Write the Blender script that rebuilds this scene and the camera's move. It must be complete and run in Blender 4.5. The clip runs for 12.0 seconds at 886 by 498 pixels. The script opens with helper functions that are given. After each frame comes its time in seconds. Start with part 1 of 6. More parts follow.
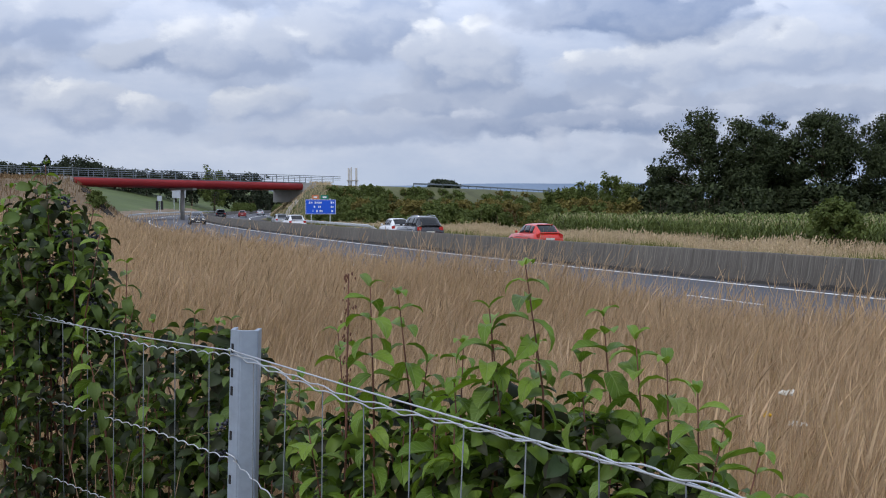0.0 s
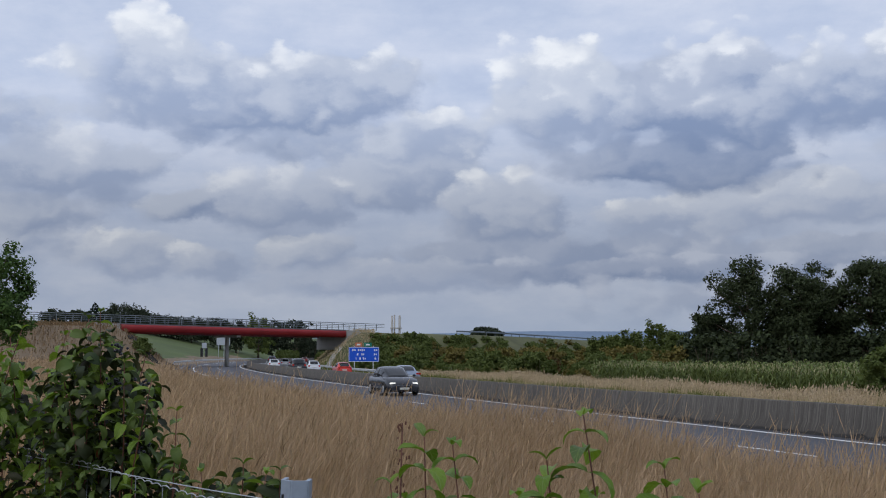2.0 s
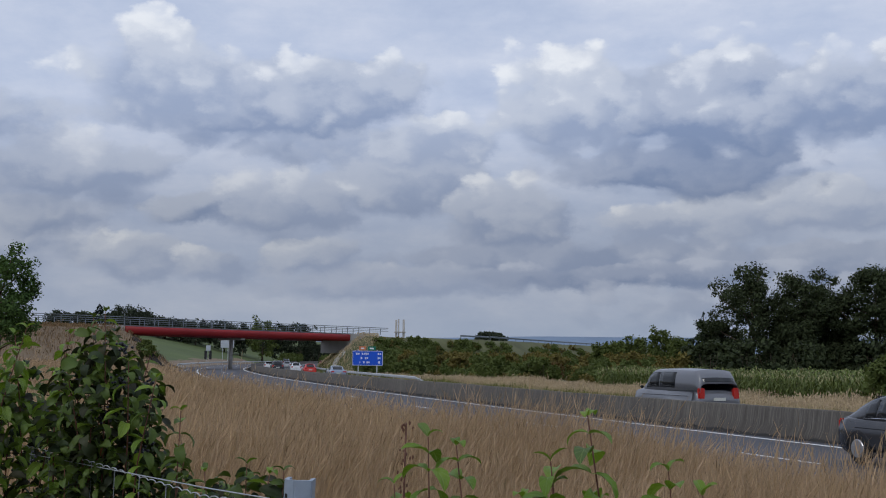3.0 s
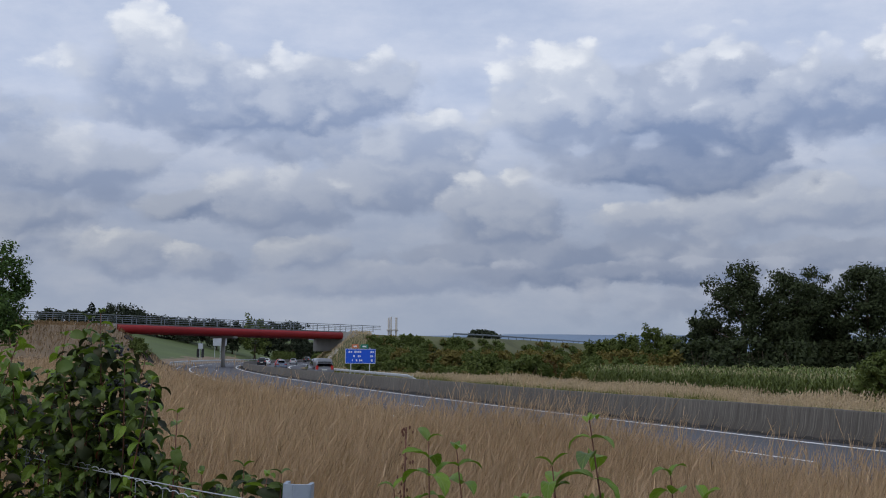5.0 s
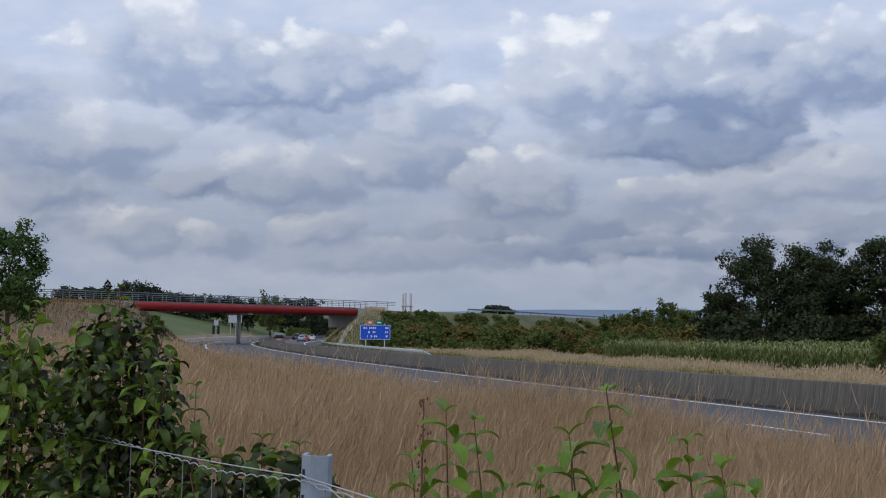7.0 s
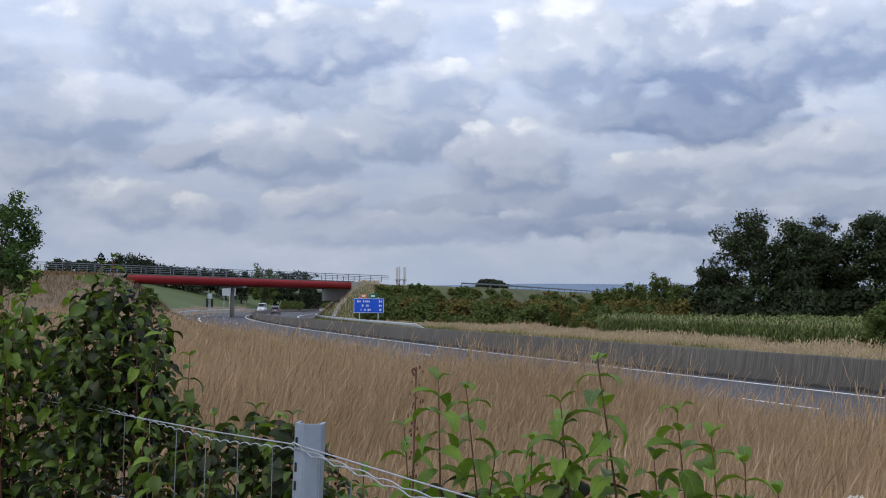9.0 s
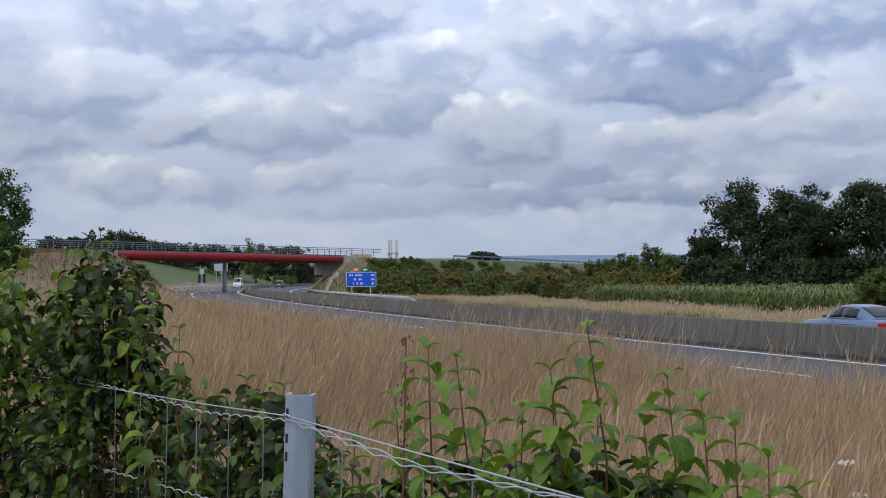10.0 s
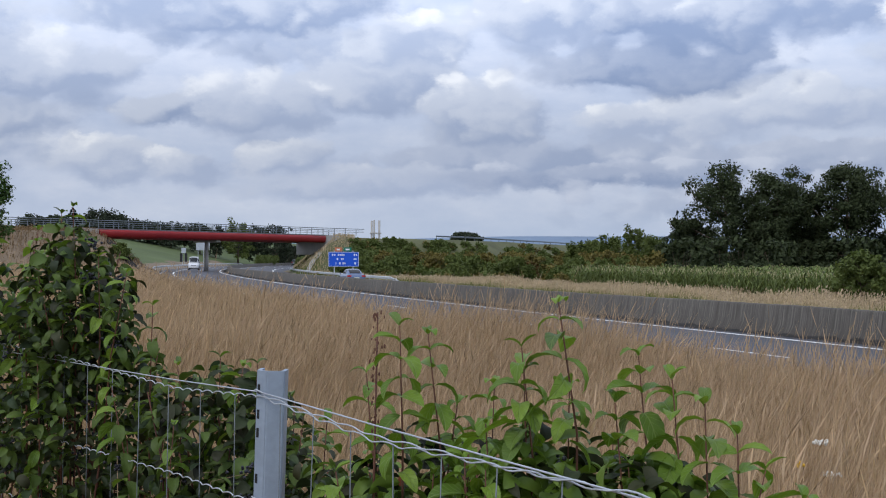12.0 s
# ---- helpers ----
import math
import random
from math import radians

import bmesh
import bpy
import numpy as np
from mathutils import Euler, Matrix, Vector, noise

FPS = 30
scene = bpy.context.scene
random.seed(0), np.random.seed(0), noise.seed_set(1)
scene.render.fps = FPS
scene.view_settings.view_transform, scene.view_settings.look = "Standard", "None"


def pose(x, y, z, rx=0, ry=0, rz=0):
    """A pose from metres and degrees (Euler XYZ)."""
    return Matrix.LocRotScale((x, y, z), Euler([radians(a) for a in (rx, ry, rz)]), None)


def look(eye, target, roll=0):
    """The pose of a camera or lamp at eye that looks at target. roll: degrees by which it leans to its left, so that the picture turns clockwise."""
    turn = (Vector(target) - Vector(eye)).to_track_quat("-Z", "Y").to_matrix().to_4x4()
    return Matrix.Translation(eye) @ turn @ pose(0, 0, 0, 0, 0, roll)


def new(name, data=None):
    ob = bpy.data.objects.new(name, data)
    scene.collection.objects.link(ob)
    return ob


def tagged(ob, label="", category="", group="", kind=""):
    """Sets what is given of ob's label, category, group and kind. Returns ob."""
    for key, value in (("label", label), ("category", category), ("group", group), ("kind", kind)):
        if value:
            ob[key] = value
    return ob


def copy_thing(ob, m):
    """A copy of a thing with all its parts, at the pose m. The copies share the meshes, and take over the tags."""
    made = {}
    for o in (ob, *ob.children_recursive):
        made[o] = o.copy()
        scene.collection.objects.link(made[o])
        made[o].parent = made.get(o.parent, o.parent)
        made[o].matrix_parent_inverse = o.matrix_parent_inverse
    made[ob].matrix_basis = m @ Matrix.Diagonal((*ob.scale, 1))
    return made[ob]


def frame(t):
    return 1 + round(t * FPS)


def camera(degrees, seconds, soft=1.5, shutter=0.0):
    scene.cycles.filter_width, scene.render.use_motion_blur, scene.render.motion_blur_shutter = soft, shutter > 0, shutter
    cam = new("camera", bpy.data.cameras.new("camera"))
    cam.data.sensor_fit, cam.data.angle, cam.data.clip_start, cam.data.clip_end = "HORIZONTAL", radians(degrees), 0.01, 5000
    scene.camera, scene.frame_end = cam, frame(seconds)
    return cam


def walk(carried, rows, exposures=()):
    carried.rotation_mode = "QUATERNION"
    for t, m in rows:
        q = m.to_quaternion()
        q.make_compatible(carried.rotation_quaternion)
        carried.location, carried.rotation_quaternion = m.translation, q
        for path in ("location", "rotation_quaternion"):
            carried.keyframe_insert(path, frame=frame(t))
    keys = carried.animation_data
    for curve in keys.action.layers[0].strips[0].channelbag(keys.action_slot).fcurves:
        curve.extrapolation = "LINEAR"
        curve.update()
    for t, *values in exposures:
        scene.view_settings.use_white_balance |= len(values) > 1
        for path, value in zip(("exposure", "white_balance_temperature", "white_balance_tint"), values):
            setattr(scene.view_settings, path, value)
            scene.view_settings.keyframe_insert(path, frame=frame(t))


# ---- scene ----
cam = camera(42.8, 12.0, soft=1.05)
CAMERA_ROWS = [
    (0.0, 0.0, 0.0, 2.163, 0.0, -2.169, 0.0),
    (0.5, -0.008, -0.019, 2.163, 0.569, -1.855, -0.333),
    (1.0, -0.018, 0.011, 2.165, 0.731, 0.943, -0.454),
    (1.5, -0.017, 0.014, 2.17, 1.2, 3.669, -0.078),
    (2.0, -0.022, 0.01, 2.164, 2.177, 5.299, -0.13),
    (2.5, -0.022, 0.011, 2.154, 2.328, 5.472, -0.596),
    (4.5, -0.034, 0.006, 2.167, 2.504, 5.73, -0.507),
    (5.0, -0.038, 0.022, 2.167, 1.994, 5.419, -0.539),
    (5.5, -0.042, 0.016, 2.164, 2.606, 4.904, -0.312),
    (6.0, -0.041, 0.02, 2.163, 2.496, 4.418, -0.55),
    (6.5, -0.043, 0.018, 2.161, 2.631, 4.246, -0.386),
    (8.5, -0.038, 0.003, 2.157, 2.822, 3.523, -0.233),
    (9.0, -0.04, 0.008, 2.151, 2.407, 2.87, -0.459),
    (9.5, -0.042, 0.019, 2.148, 2.158, 2.257, -0.29),
    (10.0, -0.034, 0.018, 2.144, 2.023, 1.494, 0.225),
    (10.5, -0.028, 0.021, 2.144, 1.69, 1.202, 0.255),
    (11.0, -0.026, 0.032, 2.143, 1.439, 1.0, 0.441),
    (11.5, -0.021, 0.021, 2.141, 1.41, 0.716, 0.536),
    (12.0, -0.015, 0.032, 2.135, 1.144, 0.5, -0.095),
]
EXPOSURES = [(0.0, -0.05), (0.5, -0.05), (1.0, 0.06), (1.5, -0.26), (2.0, -0.55), (2.5, -0.63), (4.5, -0.63), (5.5, -0.58),
             (6.5, -0.56), (8.5, -0.35), (9.5, -0.25), (10.5, -0.15), (12.0, -0.1)]
walk(cam, [(t, pose(x, y, z, 90 + p, r, yw)) for t, x, y, z, yw, p, r in CAMERA_ROWS], EXPOSURES)

# ---- light: a broken overcast sky and a broad, weak sun ----
SUN_ELEVATION, SUN_AZIMUTH = 48.0, 215.0
sun = new("sun", bpy.data.lights.new("sun", "SUN"))
sun.data.energy, sun.data.angle, sun.data.color = 1.1, radians(12), (1.0, 0.965, 0.90)
sun.matrix_basis = look((0, 0, 60), (60 * math.sin(radians(SUN_AZIMUTH + 180)), 60 * math.cos(radians(SUN_AZIMUTH + 180)),
                                     60 - 60 * math.tan(radians(SUN_ELEVATION))))


class Nodes:
    """Short hand for building node trees."""

    def __init__(self, tree):
        self.tree = tree
        tree.nodes.clear()

    def add(self, kind):
        return self.tree.nodes.new(kind)

    def put(self, n, socket, value):
        if isinstance(value, bpy.types.NodeSocket):
            self.tree.links.new(value, n.inputs[socket])
        else:
            n.inputs[socket].default_value = value

    def math(self, op, a, b=0.0, c=0.0, clamp=False):
        n = self.add("ShaderNodeMath")
        n.operation, n.use_clamp = op, clamp
        for i, v in enumerate((a, b, c)):
            self.put(n, i, v)
        return n.outputs[0]

    def noise(self, vec, scale, detail=4.0, rough=0.55, lac=2.0, dist=0.0):
        n = self.add("ShaderNodeTexNoise")
        if vec is not None:
            self.put(n, "Vector", vec)
        for key, v in (("Scale", scale), ("Detail", detail), ("Roughness", rough), ("Lacunarity", lac), ("Distortion", dist)):
            self.put(n, key, v)
        return n

    def ramp(self, fac, stops, mode="LINEAR"):
        n = self.add("ShaderNodeValToRGB")
        n.color_ramp.interpolation = mode
        els = n.color_ramp.elements
        while len(els) < len(stops):
            els.new(0.5)
        for e, (p, c) in zip(els, stops):
            e.position, e.color = p, (*c, 1.0)
        self.put(n, 0, fac)
        return n.outputs[0]

    def smooth(self, v, a, b, lo=0.0, hi=1.0):
        n = self.add("ShaderNodeMapRange")
        n.interpolation_type = "SMOOTHSTEP"
        for i, x in enumerate((v, a, b, lo, hi)):
            self.put(n, i, x)
        return n.outputs[0]

    def mix(self, fac, a, b, blend="MIX"):
        n = self.add("ShaderNodeMix")
        n.data_type, n.blend_type = "RGBA", blend
        for s, v in ((0, fac), (6, a), (7, b)):
            self.put(n, s, v if isinstance(v, bpy.types.NodeSocket) or s == 0 else (*v, 1.0))
        return n.outputs[2]

    def xyz(self, x, y, z=0.0):
        n = self.add("ShaderNodeCombineXYZ")
        for i, v in enumerate((x, y, z)):
            self.put(n, i, v)
        return n.outputs[0]


# each cloud: azimuth, elevation, half width, half height (radians), how white its crown is, how dark its foot
CLOUDS = [
    (0.07, 0.086, 0.19, 0.026, 0.20, 0.60),
    (0.30, 0.080, 0.16, 0.020, 0.15, 0.62),
    (-0.083, 0.066, 0.13, 0.018, 0.40, 0.35),
    (-0.313, 0.083, 0.050, 0.018, 0.85, 0.40),
    (-0.243, 0.078, 0.045, 0.016, 0.75, 0.40),
    (-0.158, 0.086, 0.050, 0.017, 0.90, 0.40),
    (-0.44, 0.095, 0.090, 0.024, 0.75, 0.40),
    (0.142, 0.116, 0.065, 0.020, 0.90, 0.40),
    (0.277, 0.128, 0.110, 0.030, 0.95, 0.35),
    (-0.383, 0.120, 0.055, 0.020, 0.75, 0.60),
    (-0.253, 0.125, 0.042, 0.020, 1.00, 0.80),
    (-0.183, 0.130, 0.065, 0.032, 0.65, 0.55),
    (-0.083, 0.152, 0.080, 0.032, 0.75, 0.60),
    (0.017, 0.123, 0.070, 0.032, 0.85, 0.60),
    (-0.367, 0.155, 0.100, 0.032, 0.60, 0.60),
    (-0.153, 0.190, 0.080, 0.026, 0.90, 0.45),
    (-0.053, 0.188, 0.065, 0.028, 0.90, 0.45),
    (0.170, 0.166, 0.120, 0.028, 0.25, 0.95),
    (-0.217, 0.218, 0.115, 0.045, 0.50, 0.85),
    (-0.132, 0.228, 0.072, 0.040, 0.75, 0.80),
    (-0.297, 0.236, 0.068, 0.048, 1.00, 0.60),
    (0.192, 0.215, 0.140, 0.056, 0.55, 0.98),
    (0.310, 0.218, 0.100, 0.046, 0.75, 0.85),
    (0.070, 0.222, 0.066, 0.048, 1.00, 0.65),
    (0.20, 0.072, 0.26, 0.012, 0.05, 0.80),
    (0.32, 0.045, 0.22, 0.026, 0.10, 0.62),
    (0.440, 0.170, 0.110, 0.045, 0.75, 0.60),
    (-0.500, 0.190, 0.120, 0.050, 0.75, 0.60),
]


def make_world():
    world = bpy.data.worlds.new("world")
    world.use_nodes = True
    scene.world = world
    n = Nodes(world.node_tree)
    sky = n.add("ShaderNodeTexSky")
    sky.sky_type, sky.sun_disc = "NISHITA", False
    sky.sun_elevation, sky.sun_rotation = radians(SUN_ELEVATION), radians(SUN_AZIMUTH)
    clear = n.add("ShaderNodeVectorMath")
    clear.operation = "SCALE"
    n.put(clear, 0, sky.outputs[0])
    n.put(clear, "Scale", 0.10)
    geo = n.add("ShaderNodeTexCoord").outputs["Generated"]
    sep = n.add("ShaderNodeSeparateXYZ")
    n.put(sep, 0, geo)
    az = n.math("ARCTAN2", sep.outputs[0], sep.outputs[1])
    el = n.math("ARCSINE", sep.outputs[2])
    flat = n.xyz(az, n.math("MULTIPLY", el, 1.5))
    big = n.noise(flat, 9.0, 5.0, 0.55, 2.1)
    fine = n.noise(flat, 24.0, 9.0, 0.66)
    sepn = n.add("ShaderNodeSeparateColor")
    n.put(sepn, 0, big.outputs["Color"])
    sepf = n.add("ShaderNodeSeparateColor")
    n.put(sepf, 0, fine.outputs["Color"])
    wob = lambda i, a, b: n.math("ADD", n.math("MULTIPLY_ADD", sepn.outputs[i], a, -a / 2),
                                 n.math("MULTIPLY_ADD", sepf.outputs[i], b, -b / 2))
    u = n.math("ADD", az, wob(0, 0.07, 0.035))
    v = n.math("ADD", el, wob(1, 0.028, 0.020))
    # rounded heads of the heaped clouds
    heads = n.add("ShaderNodeTexVoronoi")
    heads.feature = "SMOOTH_F1"
    n.put(heads, "Vector", n.xyz(u, n.math("MULTIPLY", v, 1.5)))
    n.put(heads, "Scale", 24.0)
    n.put(heads, "Smoothness", 0.6)
    n.put(heads, "Detail", 1.5)
    puff = n.math("SUBTRACT", heads.outputs["Distance"], 0.42)
    # high thin layer
    layer = n.ramp(n.math("ADD", n.math("MULTIPLY", n.noise(n.xyz(az, n.math("MULTIPLY", el, 3.0)), 6.0, 6.0, 0.55).outputs[0], 0.75),
                          n.math("MULTIPLY", fine.outputs[0], 0.25)),
                   [(0.30, (0.43, 0.51, 0.70)), (0.45, (0.51, 0.585, 0.76)), (0.58, (0.60, 0.66, 0.81)), (0.72, (0.74, 0.79, 0.90))])
    colour = n.mix(0.93, clear.outputs[0], layer)
    for ca, ce, hw, hh, crown, foot in CLOUDS:
        hw, hh = hw * 1.4, hh * 1.35
        du = n.math("MULTIPLY_ADD", u, 1 / hw, -ca / hw)
        dv = n.math("MULTIPLY_ADD", v, 1 / hh, -ce / hh)
        r = n.math("SQRT", n.math("ADD", n.math("MULTIPLY", du, du), n.math("MULTIPLY", dv, dv)))
        r = n.math("ADD", r, n.math("MULTIPLY", puff, 0.55))
        inner = n.math("MULTIPLY_ADD", n.math("MULTIPLY_ADD", dv, 0.5, 0.5, True), 0.40, 0.50)
        mask = n.smooth(r, 1.05, inner)
        side = n.math("SUBTRACT", n.math("SUBTRACT", dv, n.math("MULTIPLY", du, 0.35)), n.math("MULTIPLY_ADD", fine.outputs[0], -0.9, n.math("MULTIPLY_ADD", puff, 1.0, 0.45)))
        k, d = crown, foot
        top = (0.56 + 0.26 * k, 0.62 + 0.235 * k, 0.76 + 0.155 * k)
        low = (0.505 - 0.295 * d, 0.58 - 0.295 * d, 0.745 - 0.285 * d)
        mid = tuple(0.42 * a + 0.58 * b for a, b in zip(top, low))
        body = n.ramp(n.math("MULTIPLY_ADD", side, 0.5, 0.5), [(0.08, low), (0.46, mid), (0.84, top)], "EASE")
        colour = n.mix(n.math("MULTIPLY", mask, 0.94), colour, body)
    haze = n.smooth(el, 0.060, 0.0, 0.0, 0.55)
    colour = n.mix(haze, colour, (0.43, 0.54, 0.72))
    # the cover thins overhead
    bright = n.add("ShaderNodeVectorMath")
    bright.operation = "SCALE"
    n.put(bright, 0, colour)
    n.put(bright, "Scale", n.smooth(el, 0.09, 0.24, 1.0, 1.52))
    bg = n.add("ShaderNodeBackground")
    n.put(bg, 0, bright.outputs[0])
    n.put(bg, 1, 1.0)
    n.tree.links.new(bg.outputs[0], n.add("ShaderNodeOutputWorld").inputs[0])


make_world()

# ---- materials ----


def surface(name, base, rough=0.8, metal=0.0, spread=0.25, scale=3.0, fine=40.0, bump=0.3, island=0.0, objvar=0.0, tint=None,
            specular=0.4, through_light=0.0, coord="Object", speck=0.34):
    """A worn surface: colour varies at two scales, per island and per object."""
    m = bpy.data.materials.new(name)
    m.use_nodes = True
    n = Nodes(m.node_tree)
    vec = n.add("ShaderNodeTexCoord").outputs[coord]
    a = n.noise(vec, scale, 5.0, 0.6).outputs[0]
    b = n.noise(vec, fine, 3.0, 0.6).outputs[0]
    k = n.math("ADD", n.math("MULTIPLY", a, 0.6), n.math("MULTIPLY", b, 0.4))
    dark = tuple(c * (1 - spread) for c in base)
    light = tuple(min(1.0, c * (1 + spread)) for c in base)
    col = n.ramp(k, [(0.30, dark), (0.52, base), (0.72, light)])
    if island:
        isl = n.add("ShaderNodeNewGeometry").outputs["Random Per Island"]
        col = n.mix(n.math("MULTIPLY", isl, island), col, tint or dark)
        col = n.mix(1.0, col, n.ramp(n.noise(n.xyz(isl, isl, isl), 37.0, 0.0).outputs[0], [(0.28, (speck, speck, speck)), (0.72, (1.15, 1.15, 1.15))]), "MULTIPLY")
    if objvar:
        rnd = n.add("ShaderNodeObjectInfo").outputs["Random"]
        col = n.mix(n.math("MULTIPLY", rnd, objvar), col, tint or dark)
    p = n.add("ShaderNodeBsdfPrincipled")
    n.put(p, "Base Color", col)
    n.put(p, "Roughness", n.math("MULTIPLY_ADD", b, 0.25 * rough, rough * 0.87))
    n.put(p, "Metallic", metal)
    n.put(p, "Specular IOR Level", specular)
    if bump:
        bp = n.add("ShaderNodeBump")
        n.put(bp, "Strength", bump)
        n.put(bp, "Distance", 0.02)
        n.put(bp, "Height", k)
        n.put(p, "Normal", bp.outputs[0])
    out = n.add("ShaderNodeOutputMaterial")
    shader = p.outputs[0]
    if through_light:
        t = n.add("ShaderNodeBsdfTranslucent")
        n.put(t, 0, n.mix(1.0, col, (1.0, 1.0, 0.55), "MULTIPLY"))
        mx = n.add("ShaderNodeMixShader")
        n.put(mx, 0, through_light)
        n.tree.links.new(shader, mx.inputs[1])
        n.tree.links.new(t.outputs[0], mx.inputs[2])
        shader = mx.outputs[0]
    n.tree.links.new(shader, out.inputs[0])
    return m


def paint(name, base, rough=0.28, metal=0.0, coat=0.6):
    """Car paint and other glossy coats, with faint road dust."""
    m = bpy.data.materials.new(name)
    m.use_nodes = True
    n = Nodes(m.node_tree)
    vec = n.add("ShaderNodeTexCoord").outputs["Object"]
    dust = n.noise(vec, 2.2, 6.0, 0.65).outputs[0]
    grime = n.smooth(dust, 0.45, 0.75, 0.0, 0.07)
    p = n.add("ShaderNodeBsdfPrincipled")
    n.put(p, "Base Color", n.mix(grime, base, (0.20, 0.18, 0.15)))
    n.put(p, "Metallic", metal)
    n.put(p, "Roughness", n.math("MULTIPLY_ADD", dust, 0.08, rough))
    n.put(p, "Coat Weight", coat)
    n.put(p, "Coat Roughness", 0.08)
    n.tree.links.new(p.outputs[0], n.add("ShaderNodeOutputMaterial").inputs[0])
    return m


def glow(name, base, strength):
    m = bpy.data.materials.new(name)
    m.use_nodes = True
    n = Nodes(m.node_tree)
    p = n.add("ShaderNodeBsdfPrincipled")
    n.put(p, "Base Color", (*base, 1))
    n.put(p, "Roughness", 0.2)
    n.put(p, "Emission Color", (*base, 1))
    n.put(p, "Emission Strength", strength)
    n.tree.links.new(p.outputs[0], n.add("ShaderNodeOutputMaterial").inputs[0])
    return m


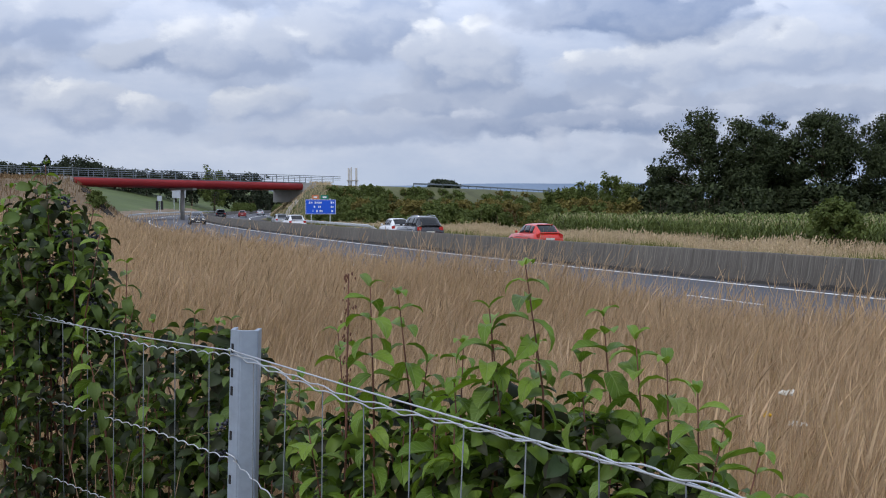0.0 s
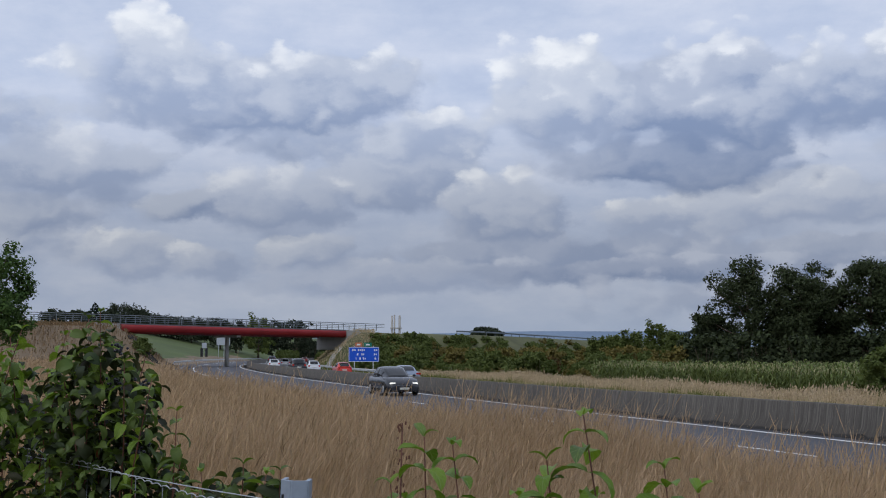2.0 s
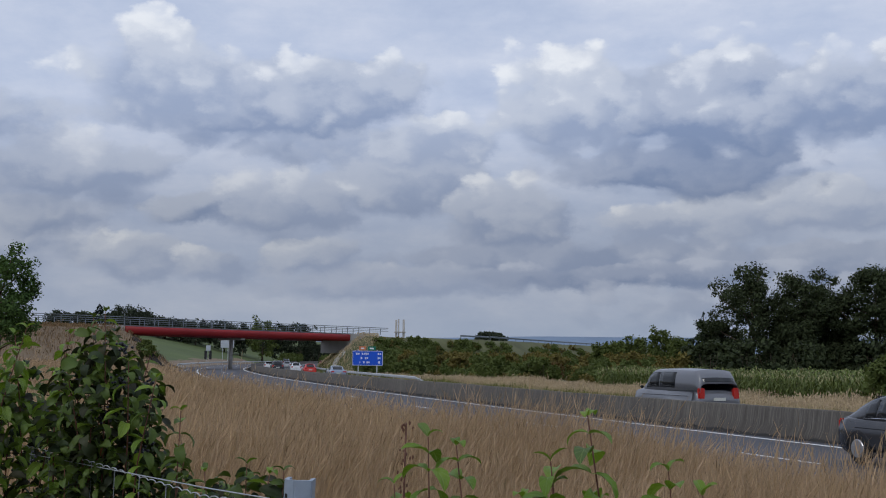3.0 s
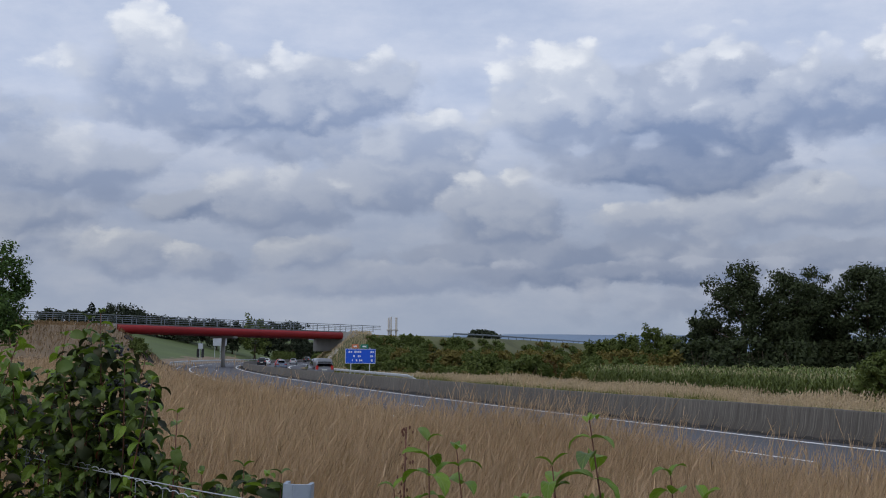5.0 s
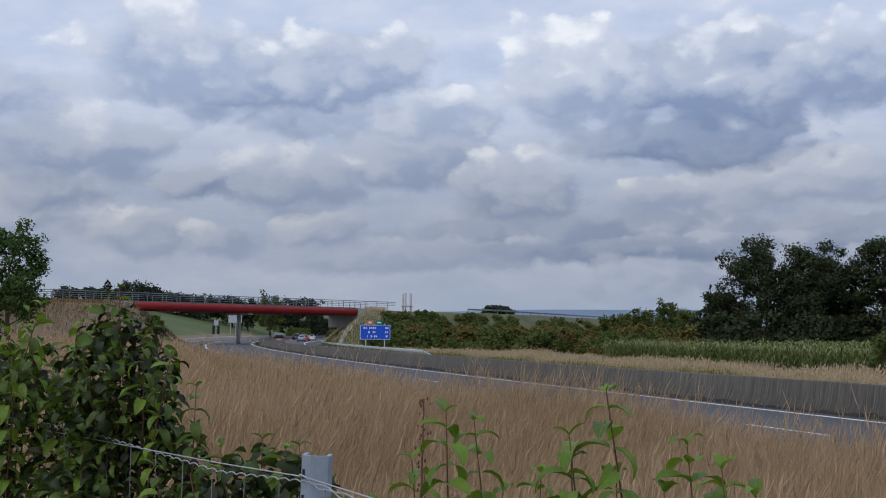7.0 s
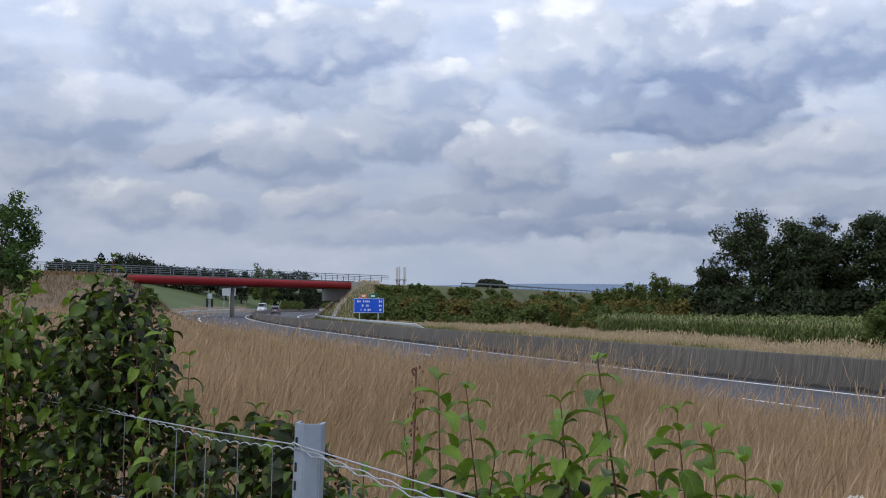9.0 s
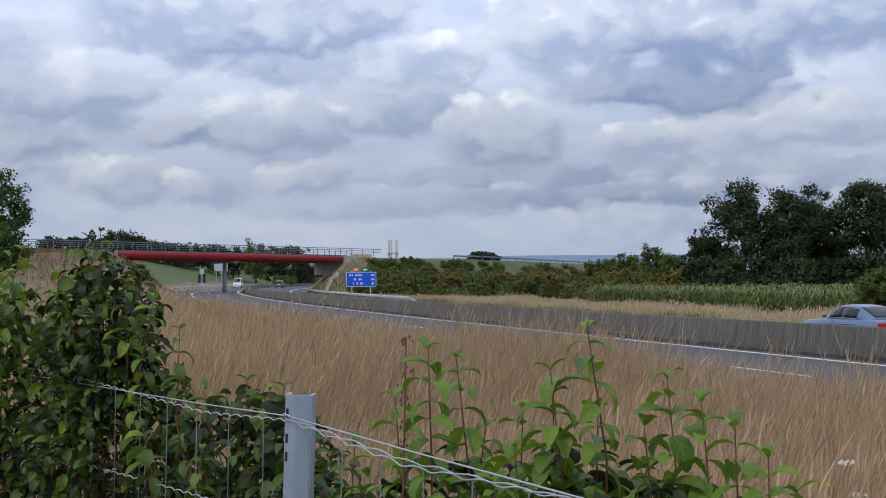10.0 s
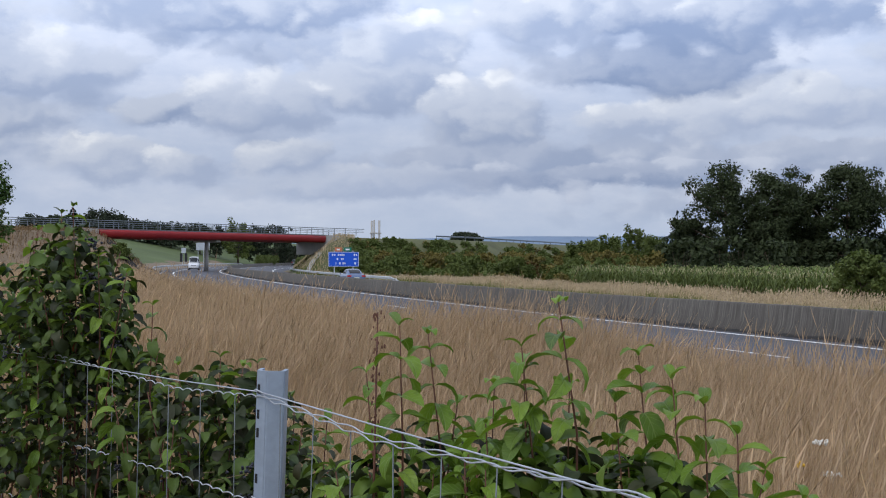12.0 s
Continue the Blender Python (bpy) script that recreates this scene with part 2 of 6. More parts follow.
M = {
    "soil": surface("dry_turf", (0.21, 0.155, 0.10), 0.95, spread=0.35, scale=0.25, fine=9.0, bump=0.6),
    "meadow": surface("meadow", (0.085, 0.115, 0.035), 0.95, spread=0.35, scale=0.05, fine=3.0, bump=0.5),
    "asphalt": surface("asphalt", (0.066, 0.067, 0.078), 0.72, spread=0.16, scale=0.35, fine=60.0, bump=0.15, specular=0.5),
    "line": surface("road_paint", (0.78, 0.78, 0.76), 0.6, spread=0.10, scale=1.2, fine=30.0, bump=0.05),
    "scrub": surface("rough_scrub_turf", (0.105, 0.110, 0.045), 0.95, spread=0.45, scale=0.12, fine=1.2, bump=0.6),
    "concrete": None,
    "concrete_light": surface("pale_concrete", (0.42, 0.40, 0.37), 0.85, spread=0.2, scale=0.6, fine=12.0, bump=0.2),
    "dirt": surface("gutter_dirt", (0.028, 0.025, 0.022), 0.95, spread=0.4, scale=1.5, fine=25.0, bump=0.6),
    "red": surface("red_girder_paint", (0.29, 0.016, 0.018), 0.5, spread=0.22, scale=0.3, fine=5.0, bump=0.05),
    "galv": surface("galvanised_steel", (0.32, 0.38, 0.46), 0.5, 0.35, spread=0.18, scale=9.0, fine=60.0, bump=0.08),
    "wire": surface("galvanised_wire", (0.52, 0.55, 0.58), 0.45, 0.55, spread=0.15, scale=20.0, fine=200.0, bump=0.0),
    "stay": surface("dull_stay_wire", (0.17, 0.19, 0.20), 0.6, 0.3, spread=0.2, scale=20.0, fine=200.0, bump=0.0),
    "deck": surface("dark_deck_concrete", (0.16, 0.16, 0.165), 0.9, spread=0.2, scale=0.6, fine=12.0, bump=0.1),
    "bridge_rail": surface("blue_grey_railing", (0.20, 0.23, 0.26), 0.55, 0.2, spread=0.2, scale=1.0, fine=10.0, bump=0.0),
    "rail": surface("crash_barrier_steel", (0.60, 0.62, 0.63), 0.55, 0.3, spread=0.2, scale=1.0, fine=10.0, bump=0.05),
    "slot": surface("slot_shadow", (0.02, 0.02, 0.022), 0.9, spread=0.2, bump=0.0),
    "straw": surface("dry_grass", (0.60, 0.44, 0.295), 0.9, speck=0.46, spread=0.28, scale=0.30, fine=2.0, bump=0.0, island=0.55, tint=(0.36, 0.225, 0.125), specular=0.15, through_light=0.25),
    "straw_far": surface("dry_verge_grass", (0.66, 0.52, 0.38), 0.9, speck=0.6, spread=0.25, scale=0.25, fine=2.0, bump=0.0, island=0.6, tint=(0.36, 0.29, 0.15), specular=0.15, through_light=0.25),
    "bank": surface("brown_bank_grass", (0.36, 0.24, 0.14), 0.9, spread=0.3, scale=0.2, fine=2.0, bump=0.0, island=0.6, tint=(0.19, 0.13, 0.07), specular=0.15, through_light=0.2),
    "verge": surface("green_verge_grass", (0.24, 0.26, 0.075), 0.9, spread=0.3, scale=0.3, fine=2.0, bump=0.0, island=0.6, tint=(0.09, 0.12, 0.03), specular=0.15, through_light=0.2),
    "leaf_bright": surface("young_dogwood_leaf", (0.105, 0.225, 0.030), 0.5, spread=0.22, scale=9.0, fine=60.0, bump=0.15, objvar=0.55, tint=(0.06, 0.12, 0.025), specular=0.35, through_light=0.3),
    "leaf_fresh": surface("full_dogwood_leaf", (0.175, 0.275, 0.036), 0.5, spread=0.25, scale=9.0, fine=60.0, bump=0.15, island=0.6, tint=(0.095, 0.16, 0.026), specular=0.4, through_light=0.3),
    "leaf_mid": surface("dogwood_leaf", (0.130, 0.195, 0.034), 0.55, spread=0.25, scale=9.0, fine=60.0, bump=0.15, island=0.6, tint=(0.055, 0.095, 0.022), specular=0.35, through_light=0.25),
    # old leaves, with the shade inside the shrubs painted into the dark colour
    "leaf_dark": surface("old_shaded_dogwood_leaf", (0.040, 0.070, 0.024), 0.6, spread=0.3, scale=9.0, fine=60.0, bump=0.15, island=0.6, tint=(0.05, 0.032, 0.018), specular=0.3, through_light=0.2),
    "leaf_red": surface("turning_leaf", (0.20, 0.06, 0.025), 0.6, spread=0.3, scale=9.0, fine=60.0, bump=0.1, specular=0.3, through_light=0.25),
    "twig": surface("reddish_twig", (0.14, 0.058, 0.036), 0.7, spread=0.3, scale=8.0, fine=60.0, bump=0.2),
    "berry": surface("black_berry", (0.012, 0.012, 0.02), 0.35, spread=0.2, bump=0.0, specular=0.5),
    "bark": surface("bark", (0.10, 0.075, 0.052), 0.95, spread=0.35, scale=1.5, fine=14.0, bump=0.6),
    "crown": surface("tree_foliage", (0.078, 0.100, 0.044), 0.75, spread=0.3, scale=0.25, fine=2.0, bump=0.0, island=0.7, tint=(0.032, 0.046, 0.020), specular=0.2, through_light=0.2),
    "crown_left": surface("poplar_foliage", (0.09, 0.16, 0.04), 0.7, spread=0.3, scale=0.3, fine=2.0, bump=0.0, island=0.6, tint=(0.045, 0.085, 0.025), specular=0.2, through_light=0.25),
    "crown_far": surface("distant_foliage", (0.070, 0.086, 0.052), 0.85, spread=0.3, scale=0.15, fine=1.0, bump=0.0, island=0.6, tint=(0.03, 0.042, 0.028), specular=0.15, through_light=0.15),
    "conifer": surface("conifer_needles", (0.022, 0.040, 0.022), 0.8, spread=0.3, scale=0.5, fine=4.0, bump=0.0, island=0.6, tint=(0.014, 0.024, 0.016), specular=0.2),
    "hedge": surface("hedge_foliage", (0.140, 0.168, 0.046), 0.8, speck=0.62, spread=0.3, scale=0.2, fine=2.0, bump=0.0, island=0.7, objvar=0.6, tint=(0.095, 0.128, 0.036), specular=0.2, through_light=0.2),
    "hedge_yellow": surface("yellowing_foliage", (0.25, 0.205, 0.055), 0.8, speck=0.62, spread=0.3, scale=0.2, fine=2.0, bump=0.0, island=0.7, objvar=0.4, tint=(0.12, 0.10, 0.035), specular=0.2, through_light=0.2),
    "hedge_russet": surface("russet_foliage", (0.22, 0.14, 0.055), 0.8, speck=0.62, spread=0.3, scale=0.2, fine=2.0, bump=0.0, island=0.7, objvar=0.4, tint=(0.11, 0.08, 0.03), specular=0.2, through_light=0.2),
    "corn": surface("maize_leaf", (0.205, 0.255, 0.080), 0.7, spread=0.25, scale=0.15, fine=2.0, bump=0.0, island=0.6, tint=(0.11, 0.15, 0.05), specular=0.25, through_light=0.25),
    "tassel": surface("maize_tassel", (0.60, 0.54, 0.30), 0.9, spread=0.25, scale=0.3, fine=2.0, bump=0.0, island=0.5, specular=0.1),
    # aerial haze is painted into the hills' base colour
    "hill": surface("haze_tinted_hill", (0.21, 0.27, 0.355), 1.0, spread=0.12, scale=0.004, fine=0.03, bump=0.0, specular=0.0),
    "sign_blue": surface("blue_sign_sheeting", (0.008, 0.095, 0.66), 0.5, spread=0.08, scale=0.8, fine=8.0, bump=0.0),
    "sign_white": surface("white_sign_sheeting", (0.78, 0.80, 0.82), 0.5, spread=0.06, scale=0.8, fine=8.0, bump=0.0),
    "sign_back": surface("sign_back_aluminium", (0.50, 0.54, 0.58), 0.55, 0.3, spread=0.12, scale=0.8, fine=8.0, bump=0.0),
    "sign_orange": surface("orange_sign_sheeting", (0.62, 0.20, 0.09), 0.5, spread=0.08, bump=0.0),
    "sign_green": surface("green_sign_sheeting", (0.01, 0.20, 0.13), 0.5, spread=0.08, bump=0.0),
    "black": surface("black_plastic", (0.018, 0.018, 0.02), 0.6, spread=0.2, bump=0.0),
    "tyre": surface("tyre_rubber", (0.022, 0.022, 0.022), 0.9, spread=0.2, bump=0.1),
    "rim": surface("alloy_rim", (0.45, 0.46, 0.48), 0.35, 0.8, spread=0.1, bump=0.0),
    "glass": paint("tinted_car_glass", (0.012, 0.014, 0.016), 0.06, 0.0, 0.0),
    "lamp_clear": glow("headlamp_lens", (0.75, 0.78, 0.82), 0.0),
    "lamp_on": glow("headlamp_lit", (1.0, 0.97, 0.9), 1.0),
    "lamp_red": paint("tail_lamp_lens", (0.50, 0.02, 0.015), 0.2),
    "plate": surface("number_plate", (0.62, 0.62, 0.55), 0.5, spread=0.05, bump=0.0),
    "chrome": paint("chrome_strip", (0.65, 0.66, 0.68), 0.15, 0.9),
    "white_flower": surface("pale_umbel", (0.70, 0.66, 0.58), 0.9, spread=0.15, bump=0.0),
    "yellow_flower": surface("yellow_flower", (0.75, 0.45, 0.03), 0.8, spread=0.15, bump=0.0),
}


def barrier_concrete():
    """Grey slipformed concrete with dark streaks that run down it."""
    m = bpy.data.materials.new("weathered_barrier_concrete")
    m.use_nodes = True
    n = Nodes(m.node_tree)
    uv_node = n.add("ShaderNodeUVMap")
    uv_node.uv_map = "run"
    uv = uv_node.outputs[0]
    mp = n.add("ShaderNodeMapping")
    n.put(mp, 0, uv)
    n.put(mp, "Scale", (22.0, 0.7, 1.0))
    streak = n.noise(mp.outputs[0], 1.0, 6.0, 0.7).outputs[0]
    blot = n.noise(uv, 0.12, 4.0, 0.6).outputs[0]
    fine = n.noise(uv, 30.0, 4.0, 0.7).outputs[0]
    k = n.math("ADD", n.math("MULTIPLY", streak, 0.68), n.math("ADD", n.math("MULTIPLY", blot, 0.14), n.math("MULTIPLY", fine, 0.18)))
    p = n.add("ShaderNodeBsdfPrincipled")
    n.put(p, "Base Color", n.ramp(k, [(0.34, (0.032, 0.028, 0.023)), (0.50, (0.100, 0.089, 0.076)), (0.64, (0.20, 0.182, 0.155))]))
    n.put(p, "Roughness", 0.9)
    bp = n.add("ShaderNodeBump")
    n.put(bp, "Strength", 0.25)
    n.put(bp, "Distance", 0.02)
    n.put(bp, "Height", k)
    n.put(p, "Normal", bp.outputs[0])
    n.tree.links.new(p.outputs[0], n.add("ShaderNodeOutputMaterial").inputs[0])
    return m


M["concrete"] = barrier_concrete()

# ---- building helpers ----
rng = np.random.default_rng(7)


def part(name, mesh, material, parent=None, label=""):
    """Links a bmesh or mesh as one object, under a thing or a part."""
    if isinstance(mesh, bmesh.types.BMesh):
        data = bpy.data.meshes.new(name)
        mesh.to_mesh(data)
        mesh.free()
    else:
        data = mesh
    if material is not None and not data.materials:
        data.materials.append(M[material] if isinstance(material, str) else material)
    ob = new(name, data)
    if parent is not None:
        ob.parent = parent
    return tagged(ob, label)


def thing(name, label, category, group="", kind="", at=(0, 0, 0), turn=0.0):
    ob = new(name)
    ob.empty_display_size = 0.2
    ob.matrix_basis = pose(*at, 0, 0, turn)
    return tagged(ob, label, category, group, kind)


def smooth_mesh(ob):
    ob.data.shade_smooth()
    return ob


def raw_mesh(name, verts, faces_flat, per, smooth=False):
    """A mesh from numpy arrays: verts (n,3), corner indices in faces of `per` corners."""
    me = bpy.data.meshes.new(name)
    verts = np.asarray(verts, dtype=np.float32)
    idx = np.asarray(faces_flat, dtype=np.int32).ravel()
    nf = len(idx) // per
    me.vertices.add(len(verts))
    me.vertices.foreach_set("co", verts.ravel())
    me.loops.add(len(idx))
    me.loops.foreach_set("vertex_index", idx)
    me.polygons.add(nf)
    me.polygons.foreach_set("loop_start", np.arange(nf, dtype=np.int32) * per)
    me.update(calc_edges=True)
    if smooth:
        me.shade_smooth()
    return me


def box(bm, cx, cy, cz, sx, sy, sz, m=None):
    r = bmesh.ops.create_cube(bm, size=1.0, matrix=(m or Matrix()) @ Matrix.Translation((cx, cy, cz)) @ Matrix.Diagonal((sx, sy, sz, 1)))
    return r["verts"]


def soft_box(cx, cy, cz, sx, sy, sz, bevel=0.01, m=None):
    bm = bmesh.new()
    box(bm, cx, cy, cz, sx, sy, sz, m)
    bmesh.ops.bevel(bm, geom=bm.edges[:], offset=bevel, segments=2, affect="EDGES")
    return bm


def tube(bm, pts, radii, sides=6):
    """A tapered tube through points."""
    rings = []
    pts = [Vector(p) for p in pts]
    for i, p in enumerate(pts):
        d = (pts[min(i + 1, len(pts) - 1)] - pts[max(i - 1, 0)]).normalized()
        q = d.to_track_quat("Z", "Y")
        rings.append([bm.verts.new(p + q @ Vector((math.cos(a) * radii[i], math.sin(a) * radii[i], 0)))
                      for a in (2 * math.pi * j / sides for j in range(sides))])
    for a, b in zip(rings, rings[1:]):
        for j in range(sides):
            f = bm.faces.new((a[j], a[(j + 1) % sides], b[(j + 1) % sides], b[j]))
            f.smooth = True
    bm.faces.new(rings[0][::-1])
    bm.faces.new(rings[-1])


# ---- the motorway's line: left edge line of the near carriageway; s runs ahead, off to its right ----
_s = np.arange(-170.0, 900.0, 0.5)
_k = 0.00092 + 0.00051 * np.clip((_s - 100) / 80, 0, 1)
_a = -np.cumsum(_k) * 0.5
_i0 = int(np.argmin(np.abs(_s)))
_a += 0.38767 - _a[_i0]
_x = np.cumsum(-np.sin(_a)) * 0.5
_y = np.cumsum(np.cos(_a)) * 0.5
_x += 10.306 - _x[_i0]
_y += 26.0 - _y[_i0]


def road_xy(s, off):
    b = np.interp(s, _s, _a)
    return np.interp(s, _s, _x) + off * np.cos(b), np.interp(s, _s, _y) + off * np.sin(b), b


def road_z(off):
    """The far carriageway falls away to its outer edge."""
    return -0.04 * np.clip(np.asarray(off) - 2.0, 0, 11.0)


def to_road(x, y):
    """s and off of points (arrays)."""
    x, y = np.atleast_1d(x).astype(float), np.atleast_1d(y).astype(float)
    sx, sy, sa, ss = _x[::6], _y[::6], _a[::6], _s[::6]
    s_out, o_out = np.empty(len(x)), np.empty(len(x))
    for i in range(0, len(x), 4000):
        j = slice(i, i + 4000)
        k = np.argmin((x[j, None] - sx) ** 2 + (y[j, None] - sy) ** 2, axis=1)
        dx, dy = x[j] - sx[k], y[j] - sy[k]
        s_out[j] = ss[k] - dx * np.sin(sa[k]) + dy * np.cos(sa[k])
        o_out[j] = dx * np.cos(sa[k]) + dy * np.sin(sa[k])
    return s_out, o_out


BRIDGE_L, BRIDGE_R = (-58.4, 172.85), (-27.9, 202.85)
OVERPASS_LEFT = [BRIDGE_L, (-90.0, 136.0), (-180.0, 60.0)]
OVERPASS_RIGHT = [BRIDGE_R, (-4.0, 236.0), (32.0, 345.0), (120.0, 640.0)]


def to_line(x, y, line):
    best = np.full(len(x), 1e9)
    for (ax, ay), (bx, by) in zip(line, line[1:]):
        ux, uy = bx - ax, by - ay
        t = np.clip(((x - ax) * ux + (y - ay) * uy) / (ux * ux + uy * uy), 0, 1)
        best = np.minimum(best, np.hypot(x - ax - t * ux, y - ay - t * uy))
    return best


def ground_z(x, y):
    """Height of the land; the road is at 0, the bank with the fence at 0.55."""
    x, y = np.atleast_1d(x).astype(float), np.atleast_1d(y).astype(float)
    s, o = to_road(x, y)
    left = np.clip((-o - 10.5) / 4.5, 0, 1)
    z = (0.55 + 0.22 * np.clip((s + 6) / 30, 0, 1)) * left * left * (3 - 2 * left)
    right = np.clip((o - 12.8) / 12.0, 0, 1)
    z = np.where(o > 0, -0.47 - 0.25 * right, z)
    # rising meadow past the bridge, on the outer side of the bend
    rise = np.clip((s - 190) / 60, 0, 1) * np.clip((-o - 13) / 45, 0, 1) * 9.5
    z = z + rise
    # low rise behind the far end on the inner side
    z = z + np.clip((s - 260) / 120, 0, 1) * np.clip((o - 16) / 60, 0, 1) * 3.0
    for line, hc in ((OVERPASS_LEFT, 6.2), (OVERPASS_RIGHT, 6.0)):
        q = to_line(x, y, line)
        e = hc - np.maximum(0, q - 5.0) / 1.9
        cap = np.where(o < 0, (-10.9 - o) * 0.85, (o - 12.9) * 0.85 - 0.4)
        z = np.maximum(z, np.minimum(e, cap))
    wob = 0.10 * np.sin(x * 0.31 + 1.3) * np.sin(y * 0.23) + 0.05 * np.sin(x * 0.9) * np.sin(y * 1.1 + 0.4)
    wob *= np.clip(np.maximum(-o - 11.5, o - 13.5) / 3.0, 0, 1)
    corridor = (o > -10.6) & (o < 12.6)
    return np.where(corridor, np.where(o > 0, road_z(o), 0.0) - 0.10, z + wob)


def on_ground(x, y):
    return float(ground_z([x], [y])[0])


# ---- ground, road, barrier ----


def make_ground():
    xs = np.concatenate([[-4500, -1500, -600, -320], np.arange(-220, 221, 2.0), [320, 600, 1500, 4500]])
    ys = np.concatenate([[-4500, -1500, -500, -150, -60], np.arange(-30, 421, 2.0), [520, 700, 1200, 2200, 4600]])
    gx, gy = np.meshgrid(xs, ys)
    gz = ground_z(gx.ravel(), gy.ravel())
    nx, ny = len(xs), len(ys)
    i = np.arange(nx * ny).reshape(ny, nx)
    quads = np.stack([i[:-1, :-1], i[:-1, 1:], i[1:, 1:], i[1:, :-1]], -1).reshape(-1, 4)
    me = raw_mesh("ground", np.stack([gx.ravel(), gy.ravel(), gz], 1), quads, 4, True)
    # dry turf near the road and on the banks, green meadow beyond
    cx, cy = gx.ravel()[quads].mean(1), gy.ravel()[quads].mean(1)
    s, o = to_road(cx, cy)
    green = ((s > 196) & (o < -16)) | (o > 34) | (o < -60) | (np.abs(cx) > 230) | (cy > 330)
    green |= (o > 12.4) & (o < 15.0) & (s < 190)
    green |= (o > 12.4) & (s > 128) & (s < 330)
    me.materials.append(M["soil"])
    me.materials.append(M["meadow"])
    me.materials.append(M["scrub"])
    rough = (o > 15.0) & (s > 100) & (cy < 560)
    me.polygons.foreach_set("material_index", np.where(rough, 2, green.astype(np.int32)).astype(np.int32))
    tagged(new("ground", me), "dry turf banks and green meadow along the motorway", "ground", kind="structure")


def ribbon(name, s0, s1, o0, o1, z, material, label="", parent=None, step=2.0, thick=0.0):
    """A strip that follows the road between two offsets."""
    n = max(2, int((s1 - s0) / step) + 1)
    s = np.linspace(s0, s1, n)
    rows = []
    offs = [o0, o1]
    for o in offs:
        x, y, _ = road_xy(s, o)
        rows.append(np.stack([x, y, np.full(n, z) + road_z(o)], 1))
    verts = np.concatenate(rows)
    if thick:
        low = verts.copy()
        low[:, 2] -= thick
        verts = np.concatenate([verts, low])
    i = np.arange(n - 1)
    q = [np.stack([i, i + n, i + n + 1, i + 1], 1)]
    if thick:
        q += [np.stack([i + 2 * n, i, i + 1, i + 2 * n + 1], 1), np.stack([i + n, i + 3 * n, i + 3 * n + 1, i + n + 1], 1),
              np.array([[0, 2 * n, 3 * n, n], [n - 1, 2 * n - 1, 4 * n - 1, 3 * n - 1]])]
    me = raw_mesh(name, verts, np.concatenate(q), 4)
    return part(name, me, material, parent, label)


def make_road():
    near = ribbon("road_near", -150, 620, -10.4, 1.9, 0.0, "asphalt", thick=0.09)
    tagged(near, "worn grey asphalt motorway carriageway with white lines", "road", kind="structure")
    far = ribbon("road_far", -150, 620, 1.9, 12.3, 0.0, "asphalt", thick=0.09)
    tagged(far, "grey asphalt carriageway beyond the concrete barrier", "road", kind="structure")
    ribbon("edge_line", -150, 620, -0.11, 0.11, 0.005, "line", "solid white edge line", near)
    ribbon("edge_line", -150, 620, 2.25, 2.45, 0.005, "line", "solid white edge line", far)
    ribbon("edge_line", -150, 620, 9.35, 9.6, 0.005, "line", "solid white edge line", far)
    for i in range(-8, 36):
        ribbon("lane_dash", i * 13.0, i * 13.0 + 3.0, -3.61, -3.46, 0.005, "line", "", near, 1.0)
        ribbon("lane_dash", i * 13.0 + 4, i * 13.0 + 7.0, 5.82, 5.97, 0.005, "line", "", far, 1.0)
    for i in range(-5, 18):
        ribbon("shoulder_line", i * 26.0 - 19.0, i * 26.0 + 1.2, -7.10, -6.87, 0.005, "line", "", near, 2.0)
    # short dashes that part off the slip lane by the bridge
    for i in range(8):
        ribbon("slip_dash", 112 + i * 7.0, 115 + i * 7.0, -8.9, -8.65, 0.005, "line", "", near, 1.0)
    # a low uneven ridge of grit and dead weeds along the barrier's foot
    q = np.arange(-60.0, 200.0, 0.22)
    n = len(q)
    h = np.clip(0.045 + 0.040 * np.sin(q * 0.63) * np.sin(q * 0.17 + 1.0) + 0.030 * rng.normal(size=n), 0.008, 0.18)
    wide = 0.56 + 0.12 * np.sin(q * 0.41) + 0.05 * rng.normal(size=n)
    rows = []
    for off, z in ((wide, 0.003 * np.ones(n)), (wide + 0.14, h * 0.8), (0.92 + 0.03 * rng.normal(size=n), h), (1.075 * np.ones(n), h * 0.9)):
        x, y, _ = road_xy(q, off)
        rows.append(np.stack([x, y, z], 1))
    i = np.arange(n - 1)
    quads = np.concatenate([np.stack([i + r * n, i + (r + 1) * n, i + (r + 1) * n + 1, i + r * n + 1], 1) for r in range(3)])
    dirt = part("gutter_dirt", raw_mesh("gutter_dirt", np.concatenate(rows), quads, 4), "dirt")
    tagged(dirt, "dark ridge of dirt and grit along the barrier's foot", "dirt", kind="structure")


